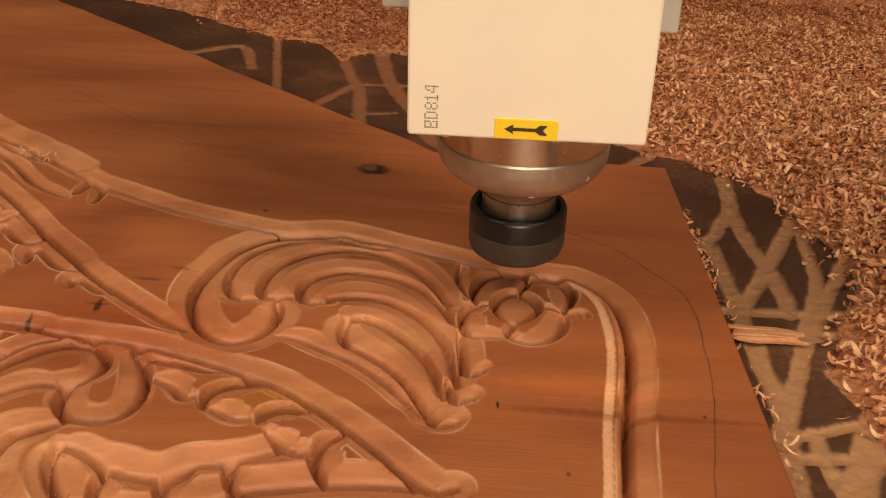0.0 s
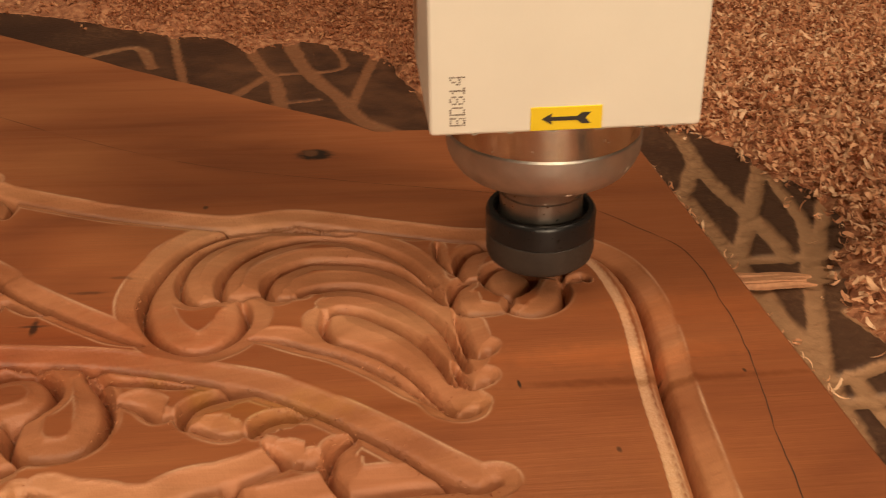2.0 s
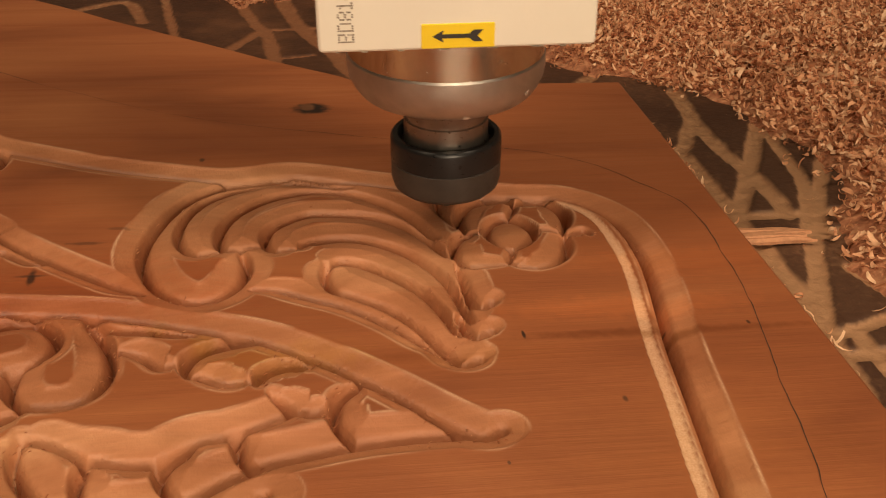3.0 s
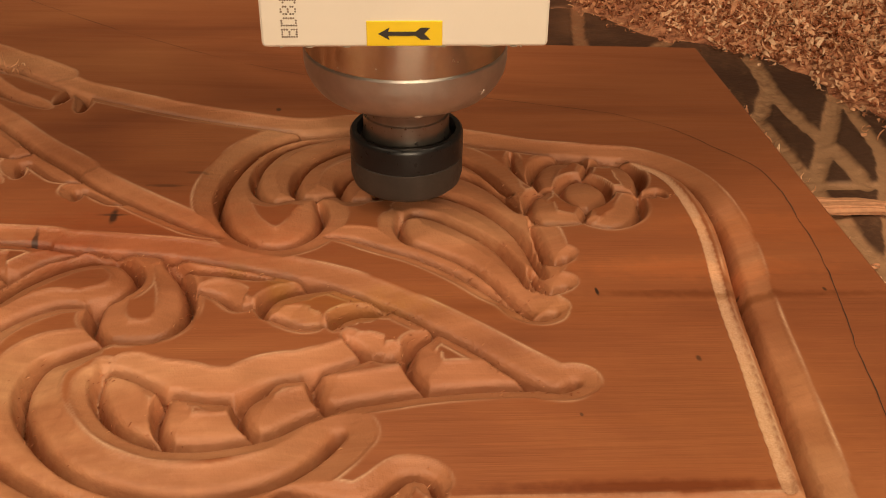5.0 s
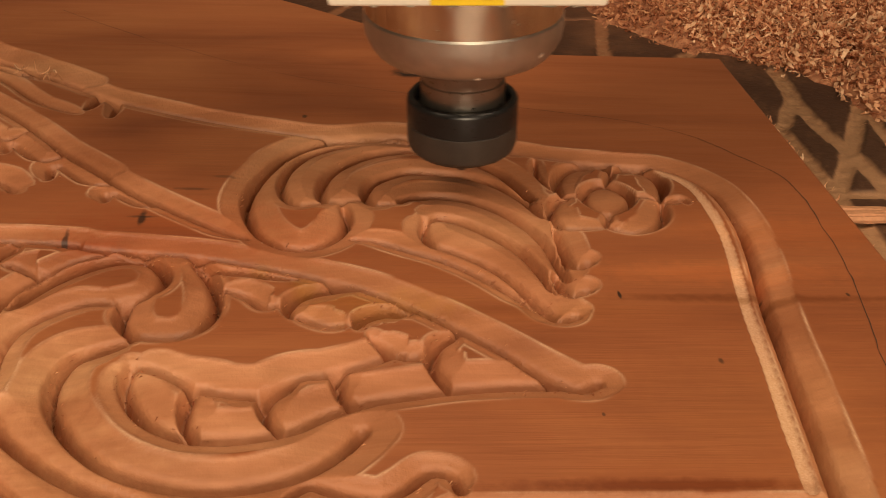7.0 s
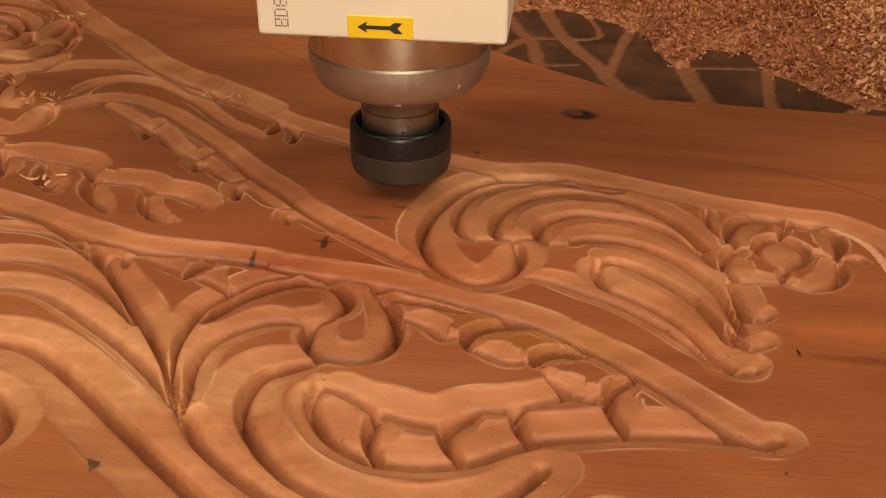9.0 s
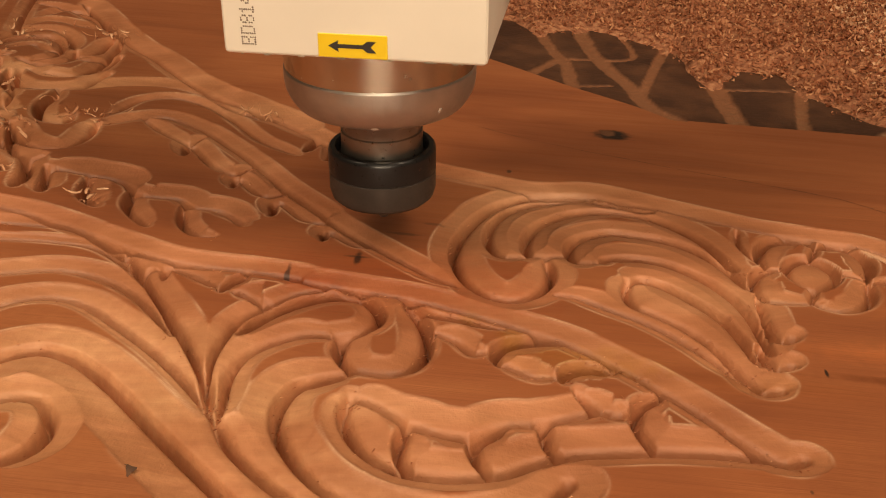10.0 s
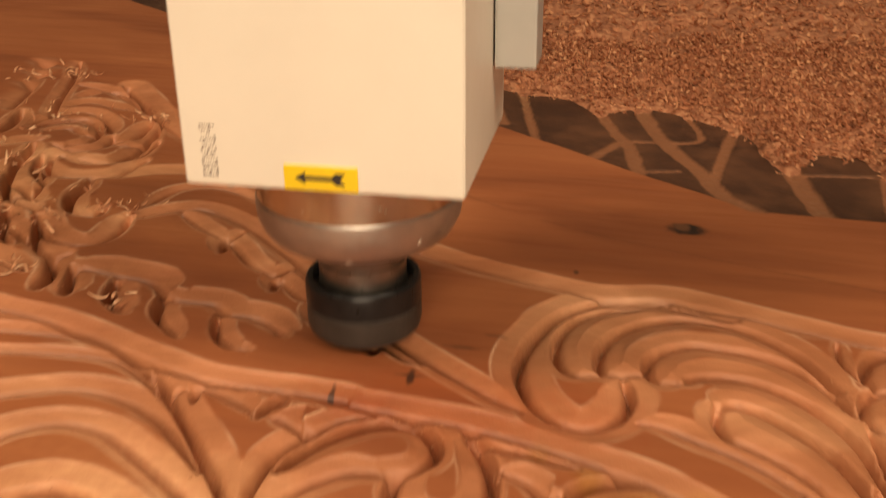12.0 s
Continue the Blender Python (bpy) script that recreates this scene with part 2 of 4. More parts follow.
def turned(profile, steps=96):
    """A lathe body from (radius, z) pairs, top to bottom."""
    bm = bmesh.new()
    rings = []
    for r, z in profile:
        rings.append([bm.verts.new((r * math.cos(2 * math.pi * k / steps), r * math.sin(2 * math.pi * k / steps), z)) for k in range(steps)])
    for a, b in zip(rings, rings[1:]):
        for k in range(steps):
            bm.faces.new((a[k], b[k], b[(k + 1) % steps], a[(k + 1) % steps]))
    bm.faces.new(rings[0][::-1])
    bm.faces.new(rings[-1])
    bmesh.ops.recalc_face_normals(bm, faces=bm.faces[:])
    return bm


def soft_edges(ob, angle=35):
    ob.data.shade_smooth()
    ob.data.set_sharp_from_angle(angle=radians(angle))
    return ob


def curve_through(points, step=1.0):
    """Catmull-Rom samples through plan points, about step apart."""
    p = np.array(points, float)
    closed = np.allclose(p[0], p[-1])
    q = np.vstack([p[-2] if closed else 2 * p[0] - p[1], p, p[1] if closed else 2 * p[-1] - p[-2]])
    out = []
    for i in range(1, len(q) - 2):
        k = max(2, int(np.linalg.norm(q[i + 1] - q[i]) / step))
        t = np.linspace(0, 1, k, endpoint=False)[:, None]
        a, b, c, d = q[i - 1], q[i], q[i + 1], q[i + 2]
        out.append(0.5 * (2 * b + (c - a) * t + (2 * a - 5 * b + 4 * c - d) * t ** 2 + (3 * b - a - 3 * c + d) * t ** 3))
    return np.vstack(out + [p[-1:]])


def ripple(x, y, scale, seed, octaves=3):
    """Smooth value noise on arrays, about -1 to 1."""
    rng = np.random.default_rng(seed)
    total, amp = np.zeros(np.broadcast(x, y).shape), 1.0
    for _ in range(octaves):
        table = rng.uniform(-1, 1, (256, 256))
        u, v = x / scale, y / scale
        iu, iv = np.floor(u).astype(int), np.floor(v).astype(int)
        fu, fv = u - iu, v - iv
        fu, fv = fu * fu * (3 - 2 * fu), fv * fv * (3 - 2 * fv)
        g = lambda a, b: table[a % 256, b % 256]
        total += amp * ((g(iu, iv) * (1 - fu) + g(iu + 1, iv) * fu) * (1 - fv) + (g(iu, iv + 1) * (1 - fu) + g(iu + 1, iv + 1) * fu) * fv)
        scale, amp = scale / 2.1, amp * 0.5
    return total


CREASE = 2.2  # depth of the crease below the scooped floor, as a share of the cut's depth


class Relief:
    """A surface over a grid of plan points in millimetres, lowered by round-nosed cutter strokes."""

    def __init__(self, X, Y):
        self.X, self.Y = X, Y
        self.rim, self.Z, self.fuzz = np.zeros(X.shape), np.zeros(X.shape), ripple(X, Y, 1.6, 5, 2)

    def stroke(self, left, right, depth, points, taper=(1, 1), flat=0, wander=0.15):
        c = curve_through(points)
        n = len(c)
        run = np.r_[0, np.cumsum(np.linalg.norm(np.diff(c, axis=0), axis=1))]
        whole = run[-1]
        size = np.ones(n)
        reach = min(0.25 * whole, 11.0)
        if taper[0]:
            size = np.minimum(size, 0.42 + 0.58 * np.sqrt(np.clip(run / reach, 0, 1)))
        if taper[1]:
            size = np.minimum(size, 0.42 + 0.58 * np.sqrt(np.clip((whole - run) / reach, 0, 1)))
        pad = max(left, right) + 2
        X, Y = self.X, self.Y
        inside = (X > c[:, 0].min() - pad) & (X < c[:, 0].max() + pad) & (Y > c[:, 1].min() - pad) & (Y < c[:, 1].max() + pad)
        idx = np.flatnonzero(inside.ravel())
        if not len(idx):
            return
        x, y = X.ravel()[idx], Y.ravel()[idx]
        best, who, side = np.full(len(idx), 1e9), np.zeros(len(idx)), np.zeros(len(idx))
        seg = np.diff(c, axis=0)
        for i in range(n - 1):
            near = np.flatnonzero((np.abs(x - c[i, 0]) < pad + 2) & (np.abs(y - c[i, 1]) < pad + 2))
            if not len(near):
                continue
            dx, dy = x[near] - c[i, 0], y[near] - c[i, 1]
            ll = seg[i] @ seg[i] + 1e-9
            t = np.clip((dx * seg[i, 0] + dy * seg[i, 1]) / ll, 0, 1)
            d = np.hypot(dx - t * seg[i, 0], dy - t * seg[i, 1])
            ok = d < best[near]
            w = near[ok]
            best[w], who[w], side[w] = d[ok], i + t[ok], ((seg[i, 0] * dy - seg[i, 1] * dx) / (math.sqrt(ll) * d + 1e-6))[ok]
        k = np.interp(who, np.arange(n), size)
        hand = np.clip((side + 1) / 2, 0, 1)
        hand = hand * hand * (3 - 2 * hand)
        width = (right + (left - right) * hand) * k
        if flat:
            width = width * (1 + wander * ripple(x, y, 8, 51, 3))
        u = np.clip(best / np.maximum(width, 0.3), 0, 1)
        if flat:
            h = -depth * (1 - u ** flat)
        else:
            # a shallow scooped floor with a crisp outer edge, and a narrow deep crease against the far wall
            deep = depth * np.clip(k, 0.35, 1)
            main = hand if left >= right else 1 - hand
            spare = min(left, right)
            wall = 0.42 * (1 - u) if spare > 5.5 else 0.5 * (1 - np.clip(best / 1.7, 0, 1))
            h = -deep * (main * (0.55 * (1 - u ** 2) + 0.35 * (1 - u) ** 5) + (1 - main) * wall)
            h -= 0.32 * np.clip((width - best) / 1.0, 0, 1)
            h -= CREASE * deep * np.exp(-(best / (0.9 + main * (np.clip(0.235 * width, 0.9, 2.0) - 0.9))) ** 2) * (1 + 0.15 * self.fuzz.ravel()[idx])
        rim = np.exp(-((best - width - 0.15) / 0.42) ** 2)
        h[best > width] = 0
        z = self.Z.ravel()
        z[idx] = np.minimum(z[idx], h)
        self.Z = z.reshape(X.shape)
        if not flat:
            r = self.rim.ravel()
            r[idx] = np.maximum(r[idx], rim)
            self.rim = r.reshape(X.shape)


def grid_object(name, X, Y, Z, fresh, mat):
    ny, nx = X.shape
    co = np.stack([X, Y, Z], -1).reshape(-1, 3).astype(np.float32) / 1000
    i = (np.arange(ny - 1)[:, None] * nx + np.arange(nx - 1)[None, :]).ravel()
    quads = np.stack([i, i + 1, i + nx + 1, i + nx], -1).astype(np.int32)
    me = bpy.data.meshes.new(name)
    me.vertices.add(len(co))
    me.vertices.foreach_set("co", co.ravel())
    me.loops.add(quads.size)
    me.loops.foreach_set("vertex_index", quads.ravel())
    me.polygons.add(len(quads))
    me.polygons.foreach_set("loop_start", np.arange(0, quads.size, 4, dtype=np.int32))
    me.update(calc_edges=True)
    me.attributes.new("fresh_cut", "FLOAT", "POINT").data.foreach_set("value", fresh.ravel().astype(np.float32))
    me.materials.append(mat)
    me.shade_smooth()
    return new(name, me)


# ---------------------------------------------------------------- the carved board
THICK = 12.0


def back_edge(x):
    """The far edge of the board: sawn straight, then waney towards its other end."""
    return np.where(x > -18, 257.0, 257.0 + (-18 - x) * 0.83) + 2.2 * ripple(x, 0 * x + 9, 34, 3, 2) * (x < -10)


def torn_fibres(board, creases, xs, ys, heights):
    """Short slivers standing up along the bottom of the cuts."""
    rng = np.random.default_rng(11)
    verts, faces = [], []
    for c in creases:
        c = np.repeat(c, 2, axis=0)
        ragged = ripple(c[:, 0], c[:, 1], 22, 40, 2) - 0.15
        for i in range(len(c) - 1):
            # the sapwood stretch of the long leaf's rib tore out worst
            torn = -72 < c[i, 0] < -14 and 8 < c[i, 1] + 0.55 * c[i, 0] + 22 < 45
            if c[i, 1] > 195 or c[i, 1] < -79 or rng.random() > (1.0 if torn else 0.30 + 0.8 * ragged[i]):
                continue
            x, y = c[i] + rng.normal(0, 1.8 if torn else 1.3, 2) + (0, -0.5)
            ix, iy = np.searchsorted(xs, x), np.searchsorted(ys, y)
            if not (0 < ix < len(xs) and 0 < iy < len(ys)):
                continue
            z = heights[iy, ix]
            way, long, thin = rng.normal(0.2, 0.9), rng.uniform(0.5, 1.4), rng.uniform(0.09, 0.2)
            a, u = np.array([math.cos(way), math.sin(way)]), rng.uniform(0.15, 0.6)
            k = len(verts)
            verts += [(x - a[1] * thin, y + a[0] * thin, z - 0.1), (x + a[1] * thin, y - a[0] * thin, z - 0.1), (x + a[0] * long * 0.6, y + a[1] * long * 0.6, z + long * u), (x + a[0] * long, y + a[1] * long, z + long * u * 0.8)]
            faces += [(k, k + 1, k + 2), (k + 1, k + 3, k + 2)]
    me = bpy.data.meshes.new("torn_fibres")
    me.from_pydata([(a / 1000, b / 1000, c / 1000) for a, b, c in verts], [], faces)
    me.materials.append(SHAVING)
    ob = new("torn_fibres", me)
    ob.parent = board
    tagged(ob, "pale torn wood fibres along the cuts", kind="stuff")


def carved_board():
    xs = np.r_[np.arange(-640, -400, 8.0), np.arange(-400, -230, 0.8), np.arange(-230, 100.01, 0.48)]
    ys = np.r_[np.arange(-260, -80, 6.0), np.arange(-80, 200, 0.48)]
    top = np.linspace(0, 1, 300)
    near, far = np.meshgrid(xs, ys), np.meshgrid(xs, top)
    X = np.vstack([near[0], far[0]])
    Y = np.vstack([near[1], 200 + far[1] * (back_edge(far[0]) - 200)])
    relief, creases = Relief(X, Y), []

    def cut(left, right, depth, *points, taper=(1, 1)):
        """One pass of the round-nosed cutter: its reach to both sides, its depth and its way, in millimetres."""
        if np.mean([p[0] for p in points]) < -235:
            # the large leaves at the far end are scooped wider and deeper
            left, right, depth = left * (1.5 if left >= right else 1), right * (1.5 if right > left else 1), depth * 1.2
        relief.stroke(left, right, depth, points, taper)
        creases.append(curve_through(points, 0.6))

    # the strokes of the ornament
    cut(9.0, 5.0, 3.2, (-350.2, 376.4), (-301.4, 311.5), (-277.2, 286.8), (-253.5, 260.0), (-234.3, 243.2), (-217.3, 231.0), (-201.0, 219.5), (-185.2, 207.1), taper=(0, 0))
    cut(10.0, 5.0, 3.2, (-209.8, 219.9), (-193.5, 210.9), (-168.9, 192.8), (-144.4, 179.8), (-121.2, 169.6), (-99.0, 162.3), (-79.5, 157.8), (-58.2, 161.4), (-45.3, 158.7), (-28.4, 152.0), (-9.7, 145.5), taper=(0, 0))
    cut(10.0, 3.0, 3.4, (-8.9, 145.3), (4.9, 140.4), (25.5, 137.3), (39.8, 135.0), (49.7, 127.8), (56.8, 115.3), (59.0, 94.5), (57.1, 71.8), (51.4, 36.1), (48.3, 8.9), (45.6, -14.4), (42.7, -38.8), (39.4, -63.5), taper=(0, 0))
    cut(8.0, 4.5, 3.2, (-264.8, 190.2), (-255.8, 199.3), (-243.0, 205.9), (-224.6, 195.9), (-207.4, 179.7), (-190.5, 161.7), (-174.3, 142.4), (-154.9, 123.2), taper=(1, 0))
    cut(8.0, 5.0, 3.2, (-175.5, 142.3), (-159.8, 126.3), (-147.4, 113.4), (-131.7, 99.3), (-119.1, 89.0), (-109.2, 81.7), (-101.3, 77.4), taper=(0, 1))
    cut(9.5, 5.0, 3.4, (-290.3, 107.8), (-262.3, 102.3), (-247.6, 97.2), (-225.4, 87.7), (-202.1, 77.9), (-185.8, 74.6), (-168.6, 73.9), (-153.3, 72.5), taper=(0, 0))
    cut(10.0, 5.0, 3.4, (-153.4, 71.1), (-132.6, 68.1), (-115.4, 65.6), (-98.1, 60.8), (-80.9, 54.6), (-64.1, 47.2), (-48.0, 35.3), (-32.9, 21.7), (-19.1, 7.5), (-11.1, 0.4), taper=(0, 0))
    cut(7.0, 6.5, 3.0, (-12.5, 1.4), (-7.4, 0.9), (-3.7, 2.8), taper=(0, 0))
    cut(6.0, 11.0, 3.2, (-14.6, 1.7), (-26.1, 1.5), (-40.6, 0.1), (-55.1, -3.0), (-62.2, -4.9), (-72.1, -9.9), (-80.3, -15.6), (-89.8, -18.6), (-98.0, -19.5), (-106.5, -18.3), (-116.0, -12.4), (-121.9, -4.0), (-124.6, 4.3), (-123.9, 10.2), taper=(0, 1))
    cut(9.0, 2.5, 2.6, (-106.3, -0.2), (-108.2, -5.3), (-107.6, -11.1), (-105.5, -15.3), (-102.0, -18.4), taper=(1, 1))
    cut(9.5, 2.5, 2.6, (-81.6, 2.2), (-87.0, -0.6), (-89.2, -5.8), (-86.8, -12.2), (-81.6, -15.8), taper=(1, 1))
    cut(9.5, 2.5, 2.6, (-70.4, 7.8), (-71.0, 2.0), (-68.7, -3.6), (-63.7, -5.1), taper=(1, 1))
    cut(9.5, 2.5, 2.8, (-38.8, 25.5), (-45.2, 21.7), (-47.1, 13.4), (-44.9, 5.6), (-41.2, 0.9), taper=(1, 1))
    cut(9.0, 4.0, 2.8, (-123.5, 10.5), (-116.4, 7.0), (-109.7, 2.8), (-107.0, -0.3), taper=(1, 0))
    cut(12.0, 4.0, 2.8, (-107.9, 0.8), (-104.0, -0.3), (-99.4, -2.2), (-91.3, -2.5), (-88.1, -2.5), taper=(0, 0))
    cut(11.0, 4.0, 2.8, (-89.1, -2.7), (-86.3, -0.0), (-80.0, 4.2), (-71.9, 5.5), taper=(0, 0))
    cut(10.0, 3.5, 2.6, (-71.9, 6.8), (-62.2, 10.9), (-53.1, 16.3), taper=(0, 1))
    cut(8.0, 3.0, 2.6, (-105.2, 46.7), (-98.0, 43.2), (-92.5, 37.3), (-87.5, 38.8), taper=(1, 1))
    cut(2.0, 9.0, 2.6, (-85.1, 32.6), (-86.7, 39.5), (-83.1, 45.8), (-74.0, 50.0), (-65.6, 49.6), taper=(1, 1))
    cut(9.0, 3.5, 2.6, (-83.5, 33.4), (-74.9, 28.2), (-68.3, 28.5), taper=(1, 1))
    cut(2.0, 10.0, 2.6, (-66.7, 28.2), (-65.4, 34.2), (-58.1, 37.9), (-51.7, 35.4), taper=(1, 1))
    cut(9.0, 3.0, 2.6, (-62.2, 22.8), (-56.2, 14.5), (-49.4, 13.3), (-45.4, 18.2), taper=(1, 1))
    cut(3.0, 4.0, 2.2, (-114.5, 64.5), (-106.6, 58.2), (-96.8, 56.5), (-84.4, 52.7), taper=(1, 1))
    cut(7.0, 4.0, 3.0, (-159.5, -0.3), (-162.1, 5.8), (-164.6, 16.4), (-165.1, 28.1), (-163.3, 42.1), (-158.9, 51.4), (-150.8, 61.7), (-141.2, 67.6), taper=(1, 1))
    cut(4.5, 8.0, 2.8, (-161.7, 36.6), (-156.7, 49.7), (-146.9, 60.3), (-137.1, 65.4), (-127.9, 64.5), (-122.2, 57.1), (-121.8, 49.3), (-125.9, 43.3), (-132.1, 40.3), taper=(1, 0))
    cut(9.5, 3.0, 3.2, (-131.7, 39.7), (-131.3, 31.1), (-125.5, 23.2), (-115.7, 22.0), (-108.4, 26.2), (-105.3, 34.1), (-105.7, 45.0), (-108.9, 56.0), (-115.3, 64.3), taper=(0, 1))
    cut(8.0, 6.0, 3.0, (-155.6, -4.7), (-156.5, 4.1), (-157.9, 14.8), (-156.4, 24.9), (-150.7, 33.2), (-142.1, 39.4), (-132.0, 39.6), taper=(1, 1))
    cut(10.0, 9.0, 3.6, (-126.1, 21.7), (-133.0, 19.1), (-139.6, 14.6), (-142.2, 6.0), (-141.0, -3.5), (-136.8, -12.4), (-129.6, -22.0), (-121.0, -29.5), (-109.3, -34.7), (-97.2, -36.6), (-85.6, -34.8), (-75.4, -30.0), (-68.3, -23.2), (-63.6, -16.2), taper=(1, 0))
    cut(10.0, 8.0, 3.4, (-156.6, -4.8), (-149.7, -15.6), (-141.6, -23.9), (-132.9, -31.0), (-122.0, -37.6), (-107.9, -43.0), taper=(1, 1))
    cut(6.0, 6.0, 3.0, (-80.1, -39.0), (-75.4, -35.2), (-70.4, -37.0), (-60.3, -39.6), (-54.1, -36.1), (-48.8, -31.1), (-43.7, -32.1), (-42.1, -37.6), taper=(1, 1))
    cut(5.0, 2.5, 2.6, (-284.5, 89.8), (-269.2, 91.5), (-257.3, 92.0), (-237.0, 91.6), (-221.6, 83.3), (-207.0, 72.9), taper=(1, 1))
    cut(5.5, 2.5, 2.6, (-276.8, 75.8), (-262.6, 78.6), (-240.3, 81.3), (-224.1, 79.8), (-210.1, 71.1), (-195.8, 57.7), taper=(1, 1))
    cut(9.0, 3.0, 3.2, (-259.2, 44.1), (-249.9, 53.9), (-241.1, 58.6), (-228.1, 62.6), (-214.0, 59.9), (-198.7, 51.1), (-179.6, 31.8), taper=(1, 1))
    cut(9.0, 4.0, 3.4, (-245.8, 19.9), (-239.3, 33.3), (-232.8, 41.3), (-222.2, 45.3), (-210.3, 42.3), (-193.5, 30.5), (-179.4, 19.1), (-165.0, 4.8), (-157.0, -4.9), taper=(1, 1))
    cut(9.0, 15.0, 3.8, (-239.8, 3.4), (-230.2, 9.3), (-221.3, 17.6), (-212.9, 20.9), (-201.3, 17.0), (-187.4, 6.4), (-173.2, -6.8), (-160.1, -19.0), (-148.3, -29.7), (-135.4, -41.6), taper=(0, 0))
    cut(9.0, 2.5, 3.2, (-212.5, 80.0), (-197.3, 59.3), (-186.2, 44.3), (-173.5, 26.0), (-164.3, 11.4), (-158.8, 0.6), taper=(1, 1))
    cut(7.0, 3.0, 2.4, (-208.4, 71.8), (-203.8, 69.5), (-198.5, 70.5), taper=(1, 1))
    cut(8.0, 3.0, 2.4, (-194.1, 64.8), (-193.8, 71.4), (-182.9, 65.8), (-175.6, 61.1), taper=(1, 1))
    cut(2.0, 6.0, 2.4, (-174.3, 59.2), (-173.9, 65.2), (-169.1, 72.2), taper=(1, 1))
    cut(11.0, 3.0, 2.4, (-169.9, 60.0), (-160.0, 55.4), (-156.7, 58.1), taper=(1, 1))
    cut(9.0, 3.5, 2.8, (-267.9, 143.1), (-253.2, 139.5), (-238.6, 136.5), (-228.9, 129.3), taper=(1, 1))
    cut(11.0, 4.0, 2.8, (-230.3, 129.1), (-223.5, 124.2), (-210.1, 123.9), (-202.9, 118.3), (-193.2, 117.3), (-184.1, 111.4), (-181.5, 107.3), taper=(1, 1))
    cut(6.0, 5.0, 2.6, (-269.5, 144.6), (-266.0, 133.9), (-261.3, 120.4), taper=(1, 1))
    cut(7.0, 2.5, 2.6, (-249.1, 135.9), (-245.5, 120.6), (-237.1, 111.3), taper=(1, 1))
    cut(8.0, 2.5, 2.6, (-228.3, 128.4), (-225.5, 113.7), (-213.3, 99.0), taper=(1, 1))
    cut(7.0, 2.5, 2.6, (-205.3, 117.8), (-202.0, 105.0), (-194.7, 96.4), (-187.5, 95.6), taper=(1, 1))
    cut(7.0, 2.5, 2.4, (-250.0, 200.7), (-236.2, 186.4), (-224.0, 179.2), (-217.9, 186.5), taper=(1, 1))
    cut(8.0, 2.5, 2.4, (-220.0, 165.5), (-221.3, 176.6), (-208.0, 158.5), (-196.7, 151.0), (-189.6, 158.4), taper=(1, 1))
    cut(7.0, 2.5, 2.4, (-192.0, 138.2), (-192.8, 146.8), (-180.6, 133.1), (-170.9, 137.3), taper=(1, 1))
    cut(7.0, 2.5, 2.4, (-171.5, 116.9), (-172.6, 128.6), (-159.3, 115.0), (-150.9, 114.3), taper=(1, 1))
    cut(7.0, 2.5, 2.4, (-149.2, 101.0), (-149.2, 107.7), (-137.9, 98.8), (-130.1, 99.5), taper=(1, 1))
    cut(7.0, 3.0, 2.8, (-302.6, 230.6), (-292.8, 233.0), (-275.2, 243.2), (-254.2, 245.9), (-235.6, 238.7), (-217.6, 223.2), (-201.4, 211.3), taper=(1, 1))
    cut(6.0, 3.5, 3.0, (-265.4, 204.4), (-259.9, 224.0), (-246.5, 231.2), (-228.2, 223.7), (-210.0, 205.7), (-195.3, 188.3), (-176.5, 175.1), taper=(1, 1))
    cut(3.0, 5.0, 2.6, (-174.0, 179.5), (-171.2, 194.4), (-163.5, 186.3), (-162.9, 171.9), taper=(1, 1))
    cut(7.0, 3.0, 3.0, (-306.1, 187.6), (-296.3, 172.7), (-287.5, 164.3), (-276.3, 160.5), (-267.0, 166.4), (-265.4, 179.8), (-267.9, 193.0), taper=(1, 1))
    cut(6.0, 3.0, 2.8, (-302.0, 229.1), (-301.9, 208.5), (-294.1, 192.6), (-281.7, 189.1), (-280.9, 200.0), taper=(1, 1))
    cut(6.0, 3.0, 2.8, (-323.8, 229.5), (-331.2, 256.6), (-315.9, 247.9), (-303.3, 251.0), (-297.4, 270.9), (-300.8, 302.0), taper=(1, 1))
    cut(4.0, 5.0, 2.6, (-362.0, 289.9), (-358.6, 301.4), (-344.4, 310.8), (-330.8, 302.5), (-324.3, 279.5), (-333.7, 271.1), taper=(1, 1))
    cut(6.0, 3.0, 2.6, (-318.3, 279.1), (-307.2, 288.0), (-308.3, 315.1), taper=(1, 1))
    cut(6.0, 3.0, 2.6, (-363.9, 346.5), (-352.2, 365.2), (-329.3, 350.1), (-311.5, 325.4), taper=(1, 1))
    cut(6.0, 4.0, 2.8, (-336.4, 222.3), (-318.1, 206.9), (-318.5, 218.6), taper=(1, 1))
    cut(6.0, 4.0, 2.8, (-317.5, 180.8), (-297.9, 161.9), (-278.0, 145.1), (-272.6, 122.3), taper=(1, 1))
    cut(6.0, 4.0, 2.8, (-349.6, 269.2), (-343.6, 237.2), (-328.1, 204.2), (-307.7, 189.4), taper=(1, 1))
    cut(6.0, 4.0, 2.4, (-387.7, 318.0), (-398.0, 361.6), (-419.6, 423.9), taper=(1, 1))
    cut(10.0, 8.0, 3.4, (-220.7, -11.8), (-215.1, -7.9), (-210.4, -5.0), (-204.2, -5.2), (-199.5, -10.0), (-197.3, -16.9), (-198.3, -24.0), (-202.9, -32.1), taper=(1, 1))
